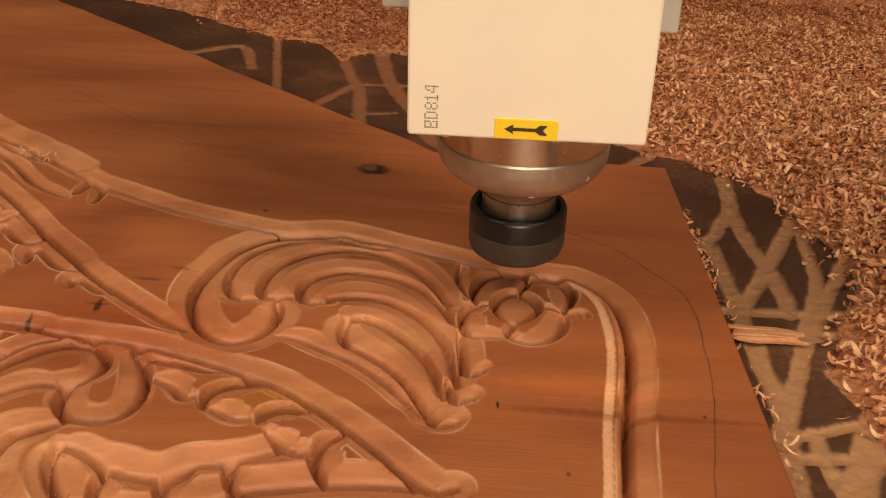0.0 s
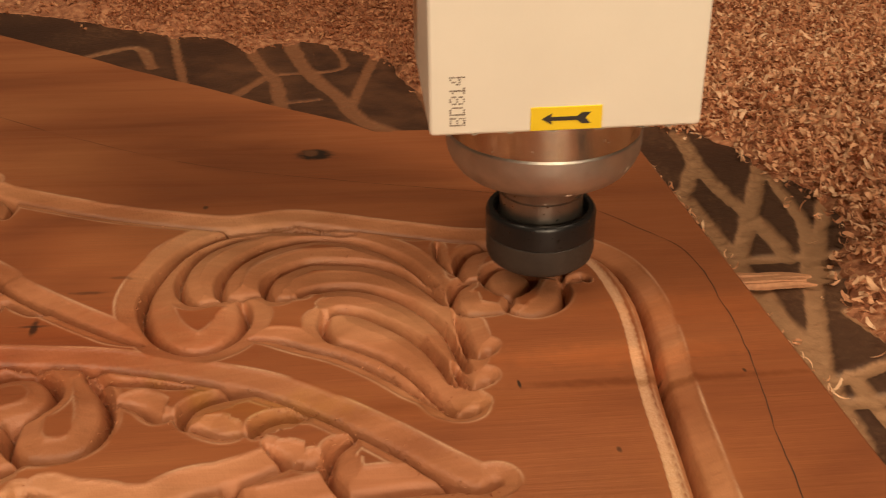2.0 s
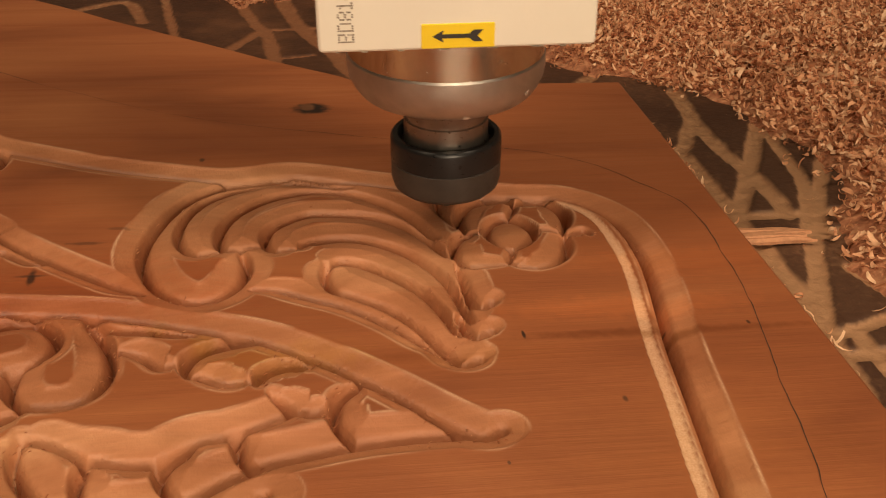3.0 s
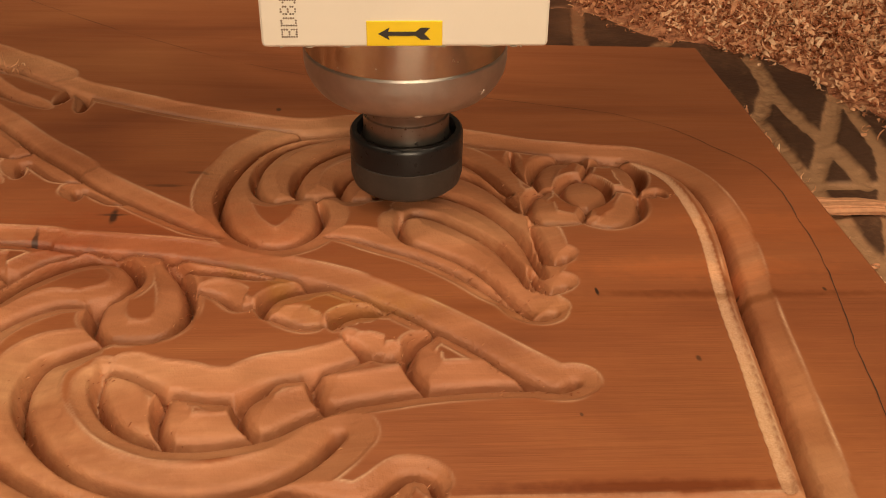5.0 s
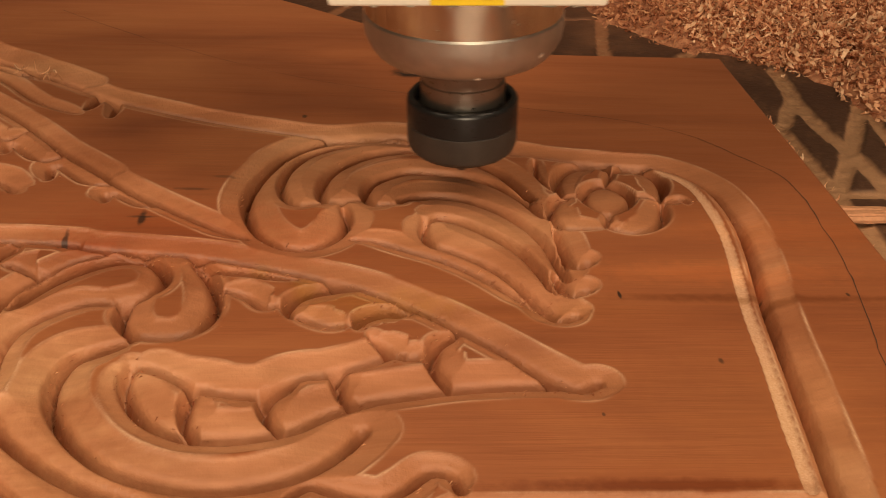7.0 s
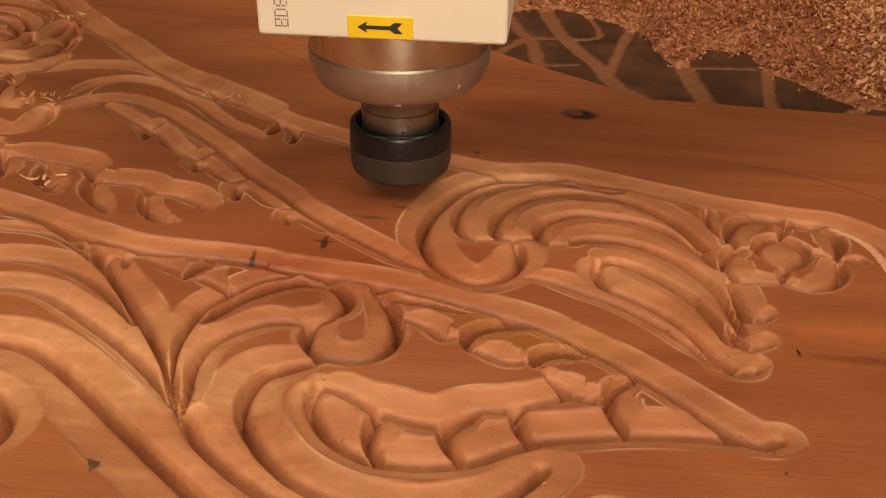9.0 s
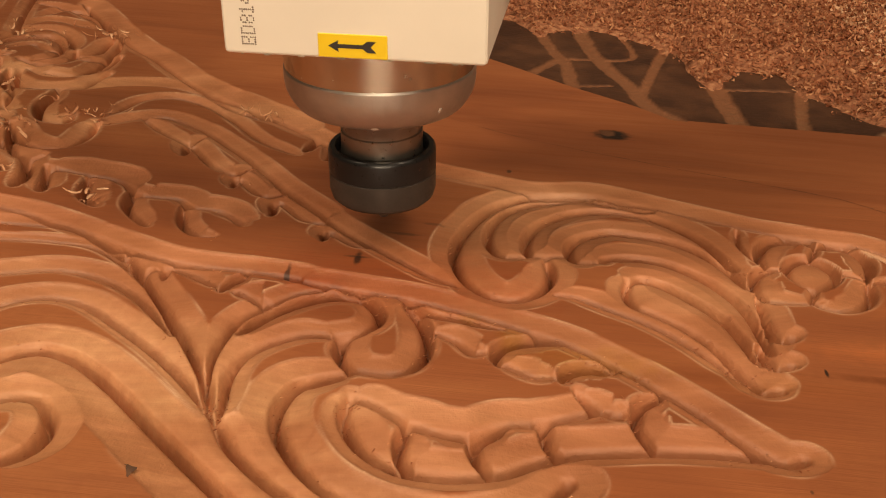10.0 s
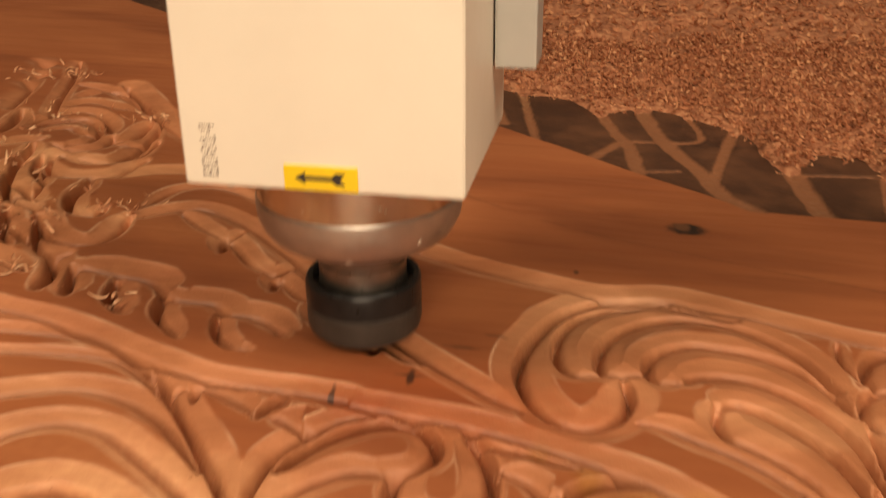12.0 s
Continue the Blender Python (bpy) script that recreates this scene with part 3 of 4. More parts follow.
    cut(1.5, 11.0, 2.2, (9.5, 108.9), (11.2, 116.8), (17.3, 121.6), (24.2, 119.4), (28.2, 111.8), (25.6, 104.0), (18.7, 97.4), (12.8, 100.3), (9.5, 108.9), taper=(0, 0))
    cut(3.0, 9.5, 2.4, (2.8, 111.3), (1.7, 122.5), (6.9, 133.2), (16.2, 136.9), (22.6, 135.5), (23.8, 131.0), taper=(1, 1))
    cut(2.5, 9.5, 2.4, (23.8, 131.0), (31.1, 135.3), (38.3, 132.1), (41.5, 123.6), (40.1, 114.7), (37.0, 109.2), taper=(1, 1))
    cut(2.5, 9.5, 2.4, (37.5, 107.6), (36.2, 96.2), (31.0, 88.1), (23.3, 84.1), (16.4, 85.9), (14.6, 89.9), taper=(1, 1))
    cut(9.5, 2.5, 2.4, (5.4, 110.4), (-1.1, 107.0), (-3.0, 99.0), (-1.0, 89.8), (4.8, 86.3), (13.1, 86.6), taper=(1, 1))
    cut(3.0, 3.0, 1.5, (23.8, 131.0), (22.2, 126.3), (20.3, 122.0), taper=(1, 1))
    cut(3.0, 3.0, 1.5, (28.2, 111.0), (33.3, 110.0), (37.6, 108.5), taper=(1, 1))
    cut(3.0, 3.0, 1.5, (14.2, 89.0), (15.8, 92.7), (17.2, 96.8), taper=(1, 1))
    cut(3.0, 3.0, 1.5, (3.2, 112.3), (6.0, 110.5), (9.3, 109.3), taper=(1, 1))
    cut(2.0, 5.0, 1.2, (38.1, 106.1), (44.2, 109.4), (46.0, 105.5), taper=(1, 1))
    cut(4.0, 3.0, 1.6, (-3.0, 139.3), (-3.5, 126.7), (1.9, 112.1), taper=(1, 1))
    cut(10.5, 8.0, 3.0, (-33.4, 150.7), (-46.0, 156.4), (-61.0, 159.5), (-71.7, 158.0), (-84.2, 153.3), (-94.0, 143.2), (-100.7, 128.5), (-104.6, 111.8), (-104.4, 99.3), (-100.2, 85.7), (-94.0, 76.6), (-86.7, 72.1), (-79.8, 73.3), (-73.9, 78.9), (-70.1, 88.3), (-70.0, 97.4), (-72.0, 103.1), taper=(1, 1))
    cut(8.0, 6.0, 2.4, (-63.2, 155.7), (-71.6, 153.3), (-79.8, 148.8), (-87.7, 141.5), (-92.9, 130.2), (-94.4, 118.7), (-92.1, 107.9), (-87.0, 101.8), (-79.2, 103.3), taper=(1, 1))
    cut(7.0, 9.0, 2.4, (-64.9, 106.6), (-70.2, 105.2), (-78.6, 105.4), (-80.7, 114.7), (-78.8, 126.0), (-73.1, 135.7), (-63.0, 144.4), (-50.5, 149.0), (-39.9, 148.4), (-29.6, 143.7), (-18.0, 132.8), (-11.9, 122.3), (-6.6, 108.3), taper=(1, 1))
    cut(7.0, 10.0, 2.4, (-55.4, 102.7), (-62.6, 103.3), (-65.4, 110.9), (-64.3, 118.8), (-58.9, 125.3), (-50.8, 130.3), (-42.7, 130.5), (-30.6, 128.6), (-20.9, 123.4), (-13.6, 115.9), (-7.8, 106.1), (-3.6, 93.9), taper=(1, 1))
    cut(9.0, 10.0, 2.4, (-53.1, 104.4), (-51.2, 108.3), (-41.4, 111.6), (-29.9, 109.3), (-19.0, 101.2), (-10.7, 89.8), (-5.9, 77.4), (-4.0, 65.3), (-2.9, 55.2), taper=(1, 1))
    cut(9.0, 11.0, 2.4, (-45.0, 91.7), (-40.2, 95.4), (-32.8, 93.2), (-22.5, 83.7), (-14.5, 72.8), (-9.5, 59.0), (-7.7, 47.7), taper=(1, 1))
    cut(12.0, 7.0, 2.8, (-45.3, 93.2), (-46.4, 86.2), (-44.2, 76.9), (-37.7, 72.0), (-29.4, 65.2), (-21.6, 55.5), (-16.1, 44.5), (-11.9, 36.4), taper=(1, 0))
    cut(9.0, 5.0, 2.0, (-68.6, 78.2), (-60.6, 76.2), (-51.8, 71.0), (-41.5, 65.3), (-30.1, 55.4), (-21.0, 44.7), (-13.9, 36.1), taper=(1, 1))
    cut(8.5, 2.0, 2.6, (-13.1, 38.0), (-11.5, 33.2), (-8.3, 32.1), (-4.0, 34.0), taper=(0, 0))
    cut(8.5, 2.0, 2.6, (-7.1, 59.1), (-6.2, 50.9), (-4.9, 46.2), (-1.9, 45.3), (1.5, 47.5), taper=(0, 0))
    cut(8.5, 2.0, 2.6, (-3.2, 89.9), (-2.4, 71.3), (-1.3, 63.2), (2.0, 61.6), (5.0, 64.0), taper=(1, 0))
    cut(5.0, 4.0, 2.4, (-364.9, 294.8), (-359.8, 314.1), (-347.5, 323.2), (-332.5, 311.2), (-322.0, 291.1), taper=(1, 1))
    cut(3.0, 3.0, 2.0, (-353.3, 287.1), (-343.9, 293.8), (-333.0, 287.1), (-325.1, 290.3), taper=(1, 1))
    cut(5.0, 4.0, 2.4, (-340.1, 269.0), (-324.3, 264.3), (-314.8, 273.6), (-317.6, 288.1), taper=(1, 1))
    cut(5.0, 4.0, 2.4, (-314.6, 278.6), (-305.3, 276.0), (-297.9, 288.0), (-303.0, 311.2), taper=(1, 1))
    cut(5.0, 4.0, 2.4, (-320.5, 255.8), (-304.0, 251.6), (-293.9, 262.5), (-293.5, 286.1), taper=(1, 1))
    cut(6.0, 4.0, 2.6, (-332.3, 243.6), (-320.5, 230.7), (-306.4, 230.7), (-293.1, 239.2), (-287.9, 258.4), taper=(1, 1))
    cut(5.0, 4.0, 2.4, (-337.9, 255.1), (-331.6, 234.8), (-317.8, 217.9), taper=(1, 1))
    cut(5.0, 4.0, 2.2, (-363.7, 329.6), (-355.2, 340.5), (-335.9, 334.8), (-321.1, 329.2), taper=(1, 1))
    cut(5.0, 4.0, 2.4, (-376.6, 372.6), (-355.6, 364.9), (-328.7, 341.6), (-306.5, 317.0), taper=(1, 1))
    cut(6.0, 5.0, 2.6, (-373.6, 244.1), (-369.1, 257.6), (-358.9, 267.2), (-348.0, 276.0), taper=(1, 1))
    cut(6.0, 6.0, 2.6, (-354.5, 209.7), (-348.3, 218.7), (-342.0, 234.0), (-340.8, 252.5), taper=(1, 1))
    cut(7.0, 6.0, 2.6, (-336.9, 178.0), (-330.1, 184.7), (-323.9, 203.6), (-310.4, 200.7), taper=(1, 1))
    cut(6.0, 5.0, 2.4, (-319.6, 190.9), (-310.7, 168.2), (-299.5, 157.0), (-296.1, 168.2), taper=(1, 1))
    cut(6.0, 4.0, 2.4, (-303.1, 183.9), (-293.7, 162.2), (-282.0, 149.0), (-274.1, 152.7), taper=(1, 1))
    cut(7.0, 5.0, 2.8, (-327.4, 160.9), (-312.3, 151.4), (-297.4, 141.3), (-283.6, 135.0), taper=(1, 1))
    cut(6.0, 5.0, 2.4, (-381.2, 317.6), (-376.6, 289.5), (-383.4, 272.9), taper=(1, 1))
    cut(5.0, 5.0, 2.0, (-360.7, 309.3), (-374.0, 348.0), (-383.2, 379.1), (-398.0, 419.7), taper=(1, 1))

    # shallow ledge inside the border and the lower border
    before = relief.Z.copy()
    relief.stroke(1.75, 1.75, 0.9, [(32, 135), (42, 129.5), (50, 118), (52.5, 98), (51.3, 75), (46, 38.5), (43, 10), (40.3, -13), (37.6, -38)], (1, 0), 9, 0.07)
    ragged = 0.7 * np.clip((before - relief.Z) / 0.5, 0, 1)
    relief.stroke(6, 8, 3.2, [(-43, -45), (-10, -45), (38, -45)], (0, 0))

    Z = relief.Z
    deep = np.clip(-Z / 0.25, 0, 1)
    Z = Z + deep * (0.04 * relief.fuzz + 0.05 * ripple(X, Y, 7, 8, 2))
    # raised burr on the flat along the rim of every cut
    lip = relief.rim * np.clip(1 + Z / 0.3, 0, 1)
    Z = Z + lip * (0.10 + 0.05 * relief.fuzz)
    ragged = np.maximum(ragged, lip * np.clip(0.36 + 0.5 * ripple(X, Y, 16, 61, 3), 0, 0.85))
    # worn and slightly rounded arrises along the outline
    edge = np.minimum(100 - X, np.where(Y > 150, back_edge(X) - Y, 99))
    Z = Z - 0.8 * np.clip(1 - edge / 1.2, 0, 1) ** 2 * (edge < 1.2)
    # closing skirts: the outermost rows and columns turn down to the underside
    def skirt(a):
        a = np.vstack([a[:1], a, a[-1:]])
        return np.hstack([a[:, :1], a, a[:, -1:]])
    heights = Z
    X, Y, Z, deep, ragged = skirt(X), skirt(Y), skirt(Z), skirt(deep), skirt(ragged)
    for s in (np.s_[0, :], np.s_[-1, :], np.s_[:, 0], np.s_[:, -1]):
        Z[s], deep[s] = -THICK + 0.3, 0.2
    ob = grid_object("carved_board", X, Y, Z, deep, WOOD)
    ob.data.attributes.new("ragged_cut", "FLOAT", "POINT").data.foreach_set("value", ragged.ravel().astype(np.float32))
    torn_fibres(ob, creases, xs, ys, heights)
    return tagged(ob, "reddish wooden board carved with scrolling leaves, on the machine bed", "carved board")


BOARD = carved_board()


def pencil_line():
    c = curve_through([(-215, 306), (-175, 272), (-150, 254), (-120, 234), (-84, 215), (-26, 196), (28, 181), (45, 175), (63, 162), (75, 145), (85, 130), (88, 112), (87, 88), (86, 70), (82, 44), (76, 14), (72, -11), (67, -34), (62, -60)], 2.0)
    bm = bmesh.new()
    wob = ripple(c[:, 0], c[:, 1], 9, 21)
    pairs = []
    for i, (x, y) in enumerate(c):
        a = c[min(i + 1, len(c) - 1)] - c[max(i - 1, 0)]
        a = a / (np.linalg.norm(a) + 1e-9)
        w = (0.10 if x < 20 else 0.14) + 0.07 * wob[i]
        o = 0.35 * wob[i]
        pairs.append([bm.verts.new(((x - a[1] * (o + s * w)) / 1000, (y + a[0] * (o + s * w)) / 1000, 0.00012)) for s in (-1, 1)])
    for a, b in zip(pairs, pairs[1:]):
        bm.faces.new((a[0], a[1], b[1], b[0]))
    part("pencil_line", bm, PENCIL, BOARD, "thin dark layout line drawn round the ornament")


pencil_line()


def dark_fleck():
    """A small three-cornered dark blemish in the wood."""
    rng = random.Random(9)
    bm = bmesh.new()
    corners = [(-171.2, -28.4), (-167.6, -29.0), (-168.7, -33.2)]
    ring = []
    for (x0, y0), (x1, y1) in zip(corners, corners[1:] + corners[:1]):
        for k in range(6):
            t = k / 6
            ring.append(bm.verts.new(((x0 + (x1 - x0) * t + rng.gauss(0, 0.16)) / 1000, (y0 + (y1 - y0) * t + rng.gauss(0, 0.16)) / 1000, 0.00012)))
    bm.faces.new(ring[::-1])
    part("dark_fleck", bm, BLEMISH, BOARD, "small dark three-cornered blemish in the wood")


dark_fleck()


# ---------------------------------------------------------------- machine bed and sawdust
def machine_bed():
    xs = np.r_[np.arange(-1100, -180, 40.0), np.arange(-180, 240, 1.3), np.arange(240, 900, 40.0)]
    ys = np.r_[np.arange(-900, -40, 40.0), np.arange(-40, 520, 1.3), np.arange(520, 1500, 40.0)]
    X, Y = np.meshgrid(xs, ys)
    relief = Relief(X, Y)

    def track(width, *points):
        relief.stroke(width / 2, width / 2, 1.4, points, (0, 0), 5)

    # old cutter tracks crossing the sacrificial top beside the board
    track(9, (135, 275), (131, 230), (132, 197), (135, 176), (136, 152), (134, 138))
    track(8, (166, 244), (160, 231), (145, 199), (128, 165), (117, 143))
    track(7, (166, 235), (159, 207), (156, 179), (151, 159), (130, 104), (114, 62))
    track(7, (176, 196), (163, 170), (152, 149), (141, 121))
    track(7, (98, 138), (135, 139), (172, 142))
    track(9, (114, 120), (113, 98), (114, 73), (110, 44), (106, 20))
    track(8, (113, 200), (114, 178), (113, 144), (113, 126), (113, 108))
    track(8, (150, 150), (143, 139), (130, 104), (117, 73), (107, 48))
    track(7, (106, 42), (129, 44), (150, 46))
    track(13, (166, 104), (158, 88), (141, 56), (124, 20), (106, -20))
    track(8, (140, 96), (145, 80), (150, 66))
    track(6, (112, 54), (121, 57), (131, 61), (148, 68))
    track(8, (100, 190), (116, 206), (122, 219), (131, 239), (135, 267))
    track(7, (122, 58), (121, 43), (123, 22))
    track(7, (98, 116), (125, 122), (150, 124))
    # and behind it
    track(6, (-136, 500), (-132, 474), (-119, 390), (-114, 360))
    track(9, (-88, 470), (-84, 443), (-74, 399), (-66, 373), (-62, 327), (-60, 310))
    track(11, (-58, 450), (-54, 419), (-45, 378), (-32, 343), (-22, 307), (-5, 283), (4, 258))
    track(5, (-70, 381), (-63, 383), (-33, 388), (-26, 404), (-32, 441))
    track(7, (-96, 330), (-81, 359), (-70, 381))
    track(7, (-6, 420), (-12, 393), (-23, 340), (-26, 318))
    track(4, (-66, 332), (-57, 334), (-42, 338))
    track(12, (10, 400), (16, 349), (18, 316), (22, 287), (25, 255))
    track(4, (20, 347), (50, 352), (75, 354))
    track(8, (62, 350), (54, 300), (52, 252))
    track(8, (100, 300), (84, 280), (78, 255))
    track(8, (-180, 420), (-150, 440), (-136, 400))
    deep = np.clip(-relief.Z / 1.0, 0, 1)
    Z = relief.Z - THICK + deep * 0.35 * ripple(X, Y, 3, 31)
    ob = grid_object("machine_bed", X, Y, Z, deep, BED)
    return tagged(ob, "dark film-faced plywood machine bed scored with pale cutter tracks", "machine bed", kind="structure")


machine_bed()
tagged(part("machine_table", block(-1.1, 0.86, -0.9, 1.46, -0.9, -0.0165, 0.004), GREY_PAINT), "grey painted steel machine table under the bed", "machine table", kind="structure")


def pile_edge(x, y):
    """Millimetres by which a plan point lies inside the heaped shavings."""
    right = x - np.interp(y, [-200, 20, 70, 88, 96, 127, 151, 187, 215, 237, 273, 300, 400], [150, 152, 153, 152, 146, 156, 168, 175, 172, 164, 148, 126, 100])
    back = y - np.interp(x, [-650, -300, -190, -150, -102, -85, -69, -51, -29, -13, 1, 6, 14, 33, 55, 64, 85, 115, 130, 400], [880, 560, 500, 478, 464, 436, 446, 450, 440, 422, 398, 366, 352, 382, 376, 344, 318, 298, 284, 284])
    return np.maximum(right, back) + 5 * ripple(x, y, 22, 12)


def pile_height(x, y):
    d = pile_edge(x, y)
    h = np.clip((d + 6) / 70, 0, 1)
    return -THICK - 1.5 + 15 * h ** 0.8 + np.clip((d - 60) / 500, 0, 1) * 30 + (2.8 * ripple(x, y, 14, 14, 4) + 5 * ripple(x, y, 60, 15, 2)) * np.clip((d + 6) / 25, 0, 1)


def shavings_heap():
    xs, ys = np.arange(-560, 760, 3.0), np.arange(-120, 1010, 3.0)
    X, Y = np.meshgrid(xs, ys)
    Z = pile_height(X, Y)
    Z = np.where(pile_edge(X, Y) < -6, -THICK - 3.0, Z)
    ob = grid_object("sawdust_heap", X, Y, Z, np.zeros(X.shape), MOUND)
    return tagged(ob, "heap of reddish sawdust covering the machine bed", "sawdust", kind="stuff")


shavings_heap()


def flake_mesh(name, spots, mat, rng, size, slim=1.0):
    """Curled wood shavings, one ribbon of four bent segments at each spot."""
    verts, faces = [], []
    for x, y, z in spots:
        length, width = rng.uniform(0.6, 1.9) * size, rng.uniform(0.16, 0.5) * size * slim
        curl, segs = rng.choice((-1, 1)) * rng.uniform(0.8, 4.2), 5
        turn = Matrix.Rotation(rng.uniform(0, 6.28), 3, "Z") @ Matrix.Rotation(rng.normal(0, 0.5), 3, "X") @ Matrix.Rotation(rng.normal(0, 0.42), 3, "Y")
        t = np.linspace(-0.5, 0.5, segs + 1)
        a = curl * t
        px = length * (np.sin(a) / curl if abs(curl) > 0.05 else t)
        pz = length * ((1 - np.cos(a)) / curl if abs(curl) > 0.05 else 0 * t)
        twist = rng.uniform(-0.7, 0.7)
        m = np.array(turn)
        base = len(verts)
        for k in range(segs + 1):
            w = width * (0.5 if 0 < k < segs else rng.uniform(0.12, 0.4))
            for s in (-1, 1):
                p = m @ np.array([px[k], s * w * math.cos(twist * t[k] * 3), pz[k] + s * w * math.sin(twist * t[k] * 3)])
                verts.append((x + p[0], y + p[1], z + p[2]))
        for k in range(segs):
            i = base + 2 * k
            faces.append((i, i + 1, i + 3, i + 2))
    me = bpy.data.meshes.new(name)
    me.from_pydata([(a / 1000, b / 1000, c / 1000) for a, b, c in verts], [], faces)
    me.materials.append(mat)
    me.shade_smooth()
    return new(name, me)


def loose_shavings():
    rng = np.random.default_rng(4)
    zones = ((100, 420, -60, 520, 40000, 3.9), (-190, 420, 270, 560, 38000, 3.8), (-560, 760, 500, 1000, 16000, 6.0))
    for i, (x0, x1, y0, y1, count, size) in enumerate(zones):
        x, y = rng.uniform(x0, x1, count), rng.uniform(y0, y1, count)
        d = pile_edge(x, y)
        keep = (d > rng.normal(3, 8, count)) & ~((x < 101) & (y < back_edge(x) + 2))
        x, y = x[keep], y[keep]
        z = pile_height(x, y) + rng.uniform(0.2, 2.8, len(x))
        # lit copy for the zone beside the board, darker one where light falls off
        ob = flake_mesh("wood_shavings", np.stack([x, y, z], -1), FRESH_LIT_SHAVING if i == 0 else SHAVING, rng, size)
        tagged(ob, "pale curled wood shavings lying thick on the sawdust", "wood shavings", kind="stuff")


loose_shavings()


# where shavings have gathered on the carving: x, y, spread, number
CLUMPS = ((-385, 391, 7, 26), (-312, 318, 7, 22), (-304, 181, 6, 18), (-286, 138, 4, 14), (-346, 245, 7, 12), (-281, 197, 5, 12), (-201, 221, 4, 10), (-355, 284, 6, 10), (-357, 313, 6, 10), (-268, 202, 5, 9), (-244, 118, 4, 6), (-415, 390, 9, 10), (-326, 232, 8, 8), (-405, 290, 14, 14), (-360, 310, 24, 14), (-330, 220, 24, 10))
# crumbs caught along the sawn end of the board, on the bed
EDGE_CRUMBS = ((103, 198, 26), (103, 176, 30), (104, 156, 18), (103, 214, 16), (104, 118, 8), (106, 72, 10), (106, 40, 10))


def board_shavings():
    rng = np.random.default_rng(17)
    spots = []
    for x, y, spread, n in CLUMPS:
        for _ in range(n):
            spots.append((x + rng.normal(0, spread), y + rng.normal(0, spread), rng.uniform(-0.4, 2.2)))
    for x, y, n in EDGE_CRUMBS:
        for _ in range(n):
            spots.append((x + abs(rng.normal(0, 2.6)), y + rng.normal(0, 8), -THICK + rng.uniform(0.6, 4.0)))
    ob = flake_mesh("wood_shavings", spots, FRESH_LIT_SHAVING, rng, 5.0, 0.5)
    tagged(ob, "fresh curled wood shavings caught in the carving", "wood shavings", kind="stuff")


board_shavings()


def wood_splinter():
    """A torn-off sliver of pale wood lying across the tracks against the board."""
    rng = np.random.default_rng(31)
    root = tagged(new("wood_splinter"), "pale torn wood splinter lying on the bed beside the board", "wood splinter")
    for _ in range(11):
        bm = bmesh.new()
        y, z = 116 + rng.uniform(-4.5, 4.5), -11.3 + rng.uniform(0, 3.2)
        x0, x1, w, h = 101.5 + rng.uniform(0, 7), 137 - rng.uniform(0, 12), rng.uniform(0.8, 1.9), rng.uniform(0.5, 1.3)
        lean = rng.normal(0, 0.035)
        rings = []
        for k in range(6):
            t = k / 5
            x, f = x0 + (x1 - x0) * t, (0.45 if k in (0, 5) else 1.0) * rng.uniform(0.75, 1.1)
            c = (x, y + lean * (x - 118) + rng.normal(0, 0.2), z + rng.normal(0, 0.12))
            rings.append([bm.verts.new(((c[0]) / 1000, (c[1] + a * w * f) / 1000, (c[2] + b * h * f) / 1000)) for a, b in ((-1, -0.6), (1, -0.6), (0.7, 0.9), (-0.6, 1.0))])
        for a, b in zip(rings, rings[1:]):
            for k in range(4):
                bm.faces.new((a[k], b[k], b[(k + 1) % 4], a[(k + 1) % 4]))
        bm.faces.new(rings[0])
        bm.faces.new(rings[-1][::-1])
        bmesh.ops.recalc_face_normals(bm, faces=bm.faces[:])
        part("sliver", bm, FRESH_LIT_SHAVING, root)


wood_splinter()


def fluffy_shavings():
    """The largest curls, on top of the heap beside the board, in the lighter copy."""
    rng = np.random.default_rng(23)
    x, y = rng.uniform(112, 330, 6500), rng.uniform(40, 420, 6500)
    d = pile_edge(x, y)
    keep = d > rng.uniform(-14, 22, len(x))
    x, y = x[keep], y[keep]
    z = pile_height(x, y) + rng.uniform(0.8, 5.5, len(x))
    ob = flake_mesh("wood_shavings", np.stack([x, y, z], -1), FRESH_LIT_SHAVING, rng, 5.6, 0.8)
    tagged(ob, "large pale fluffy wood shavings on the heap beside the board", "wood shavings", kind="stuff")


fluffy_shavings()


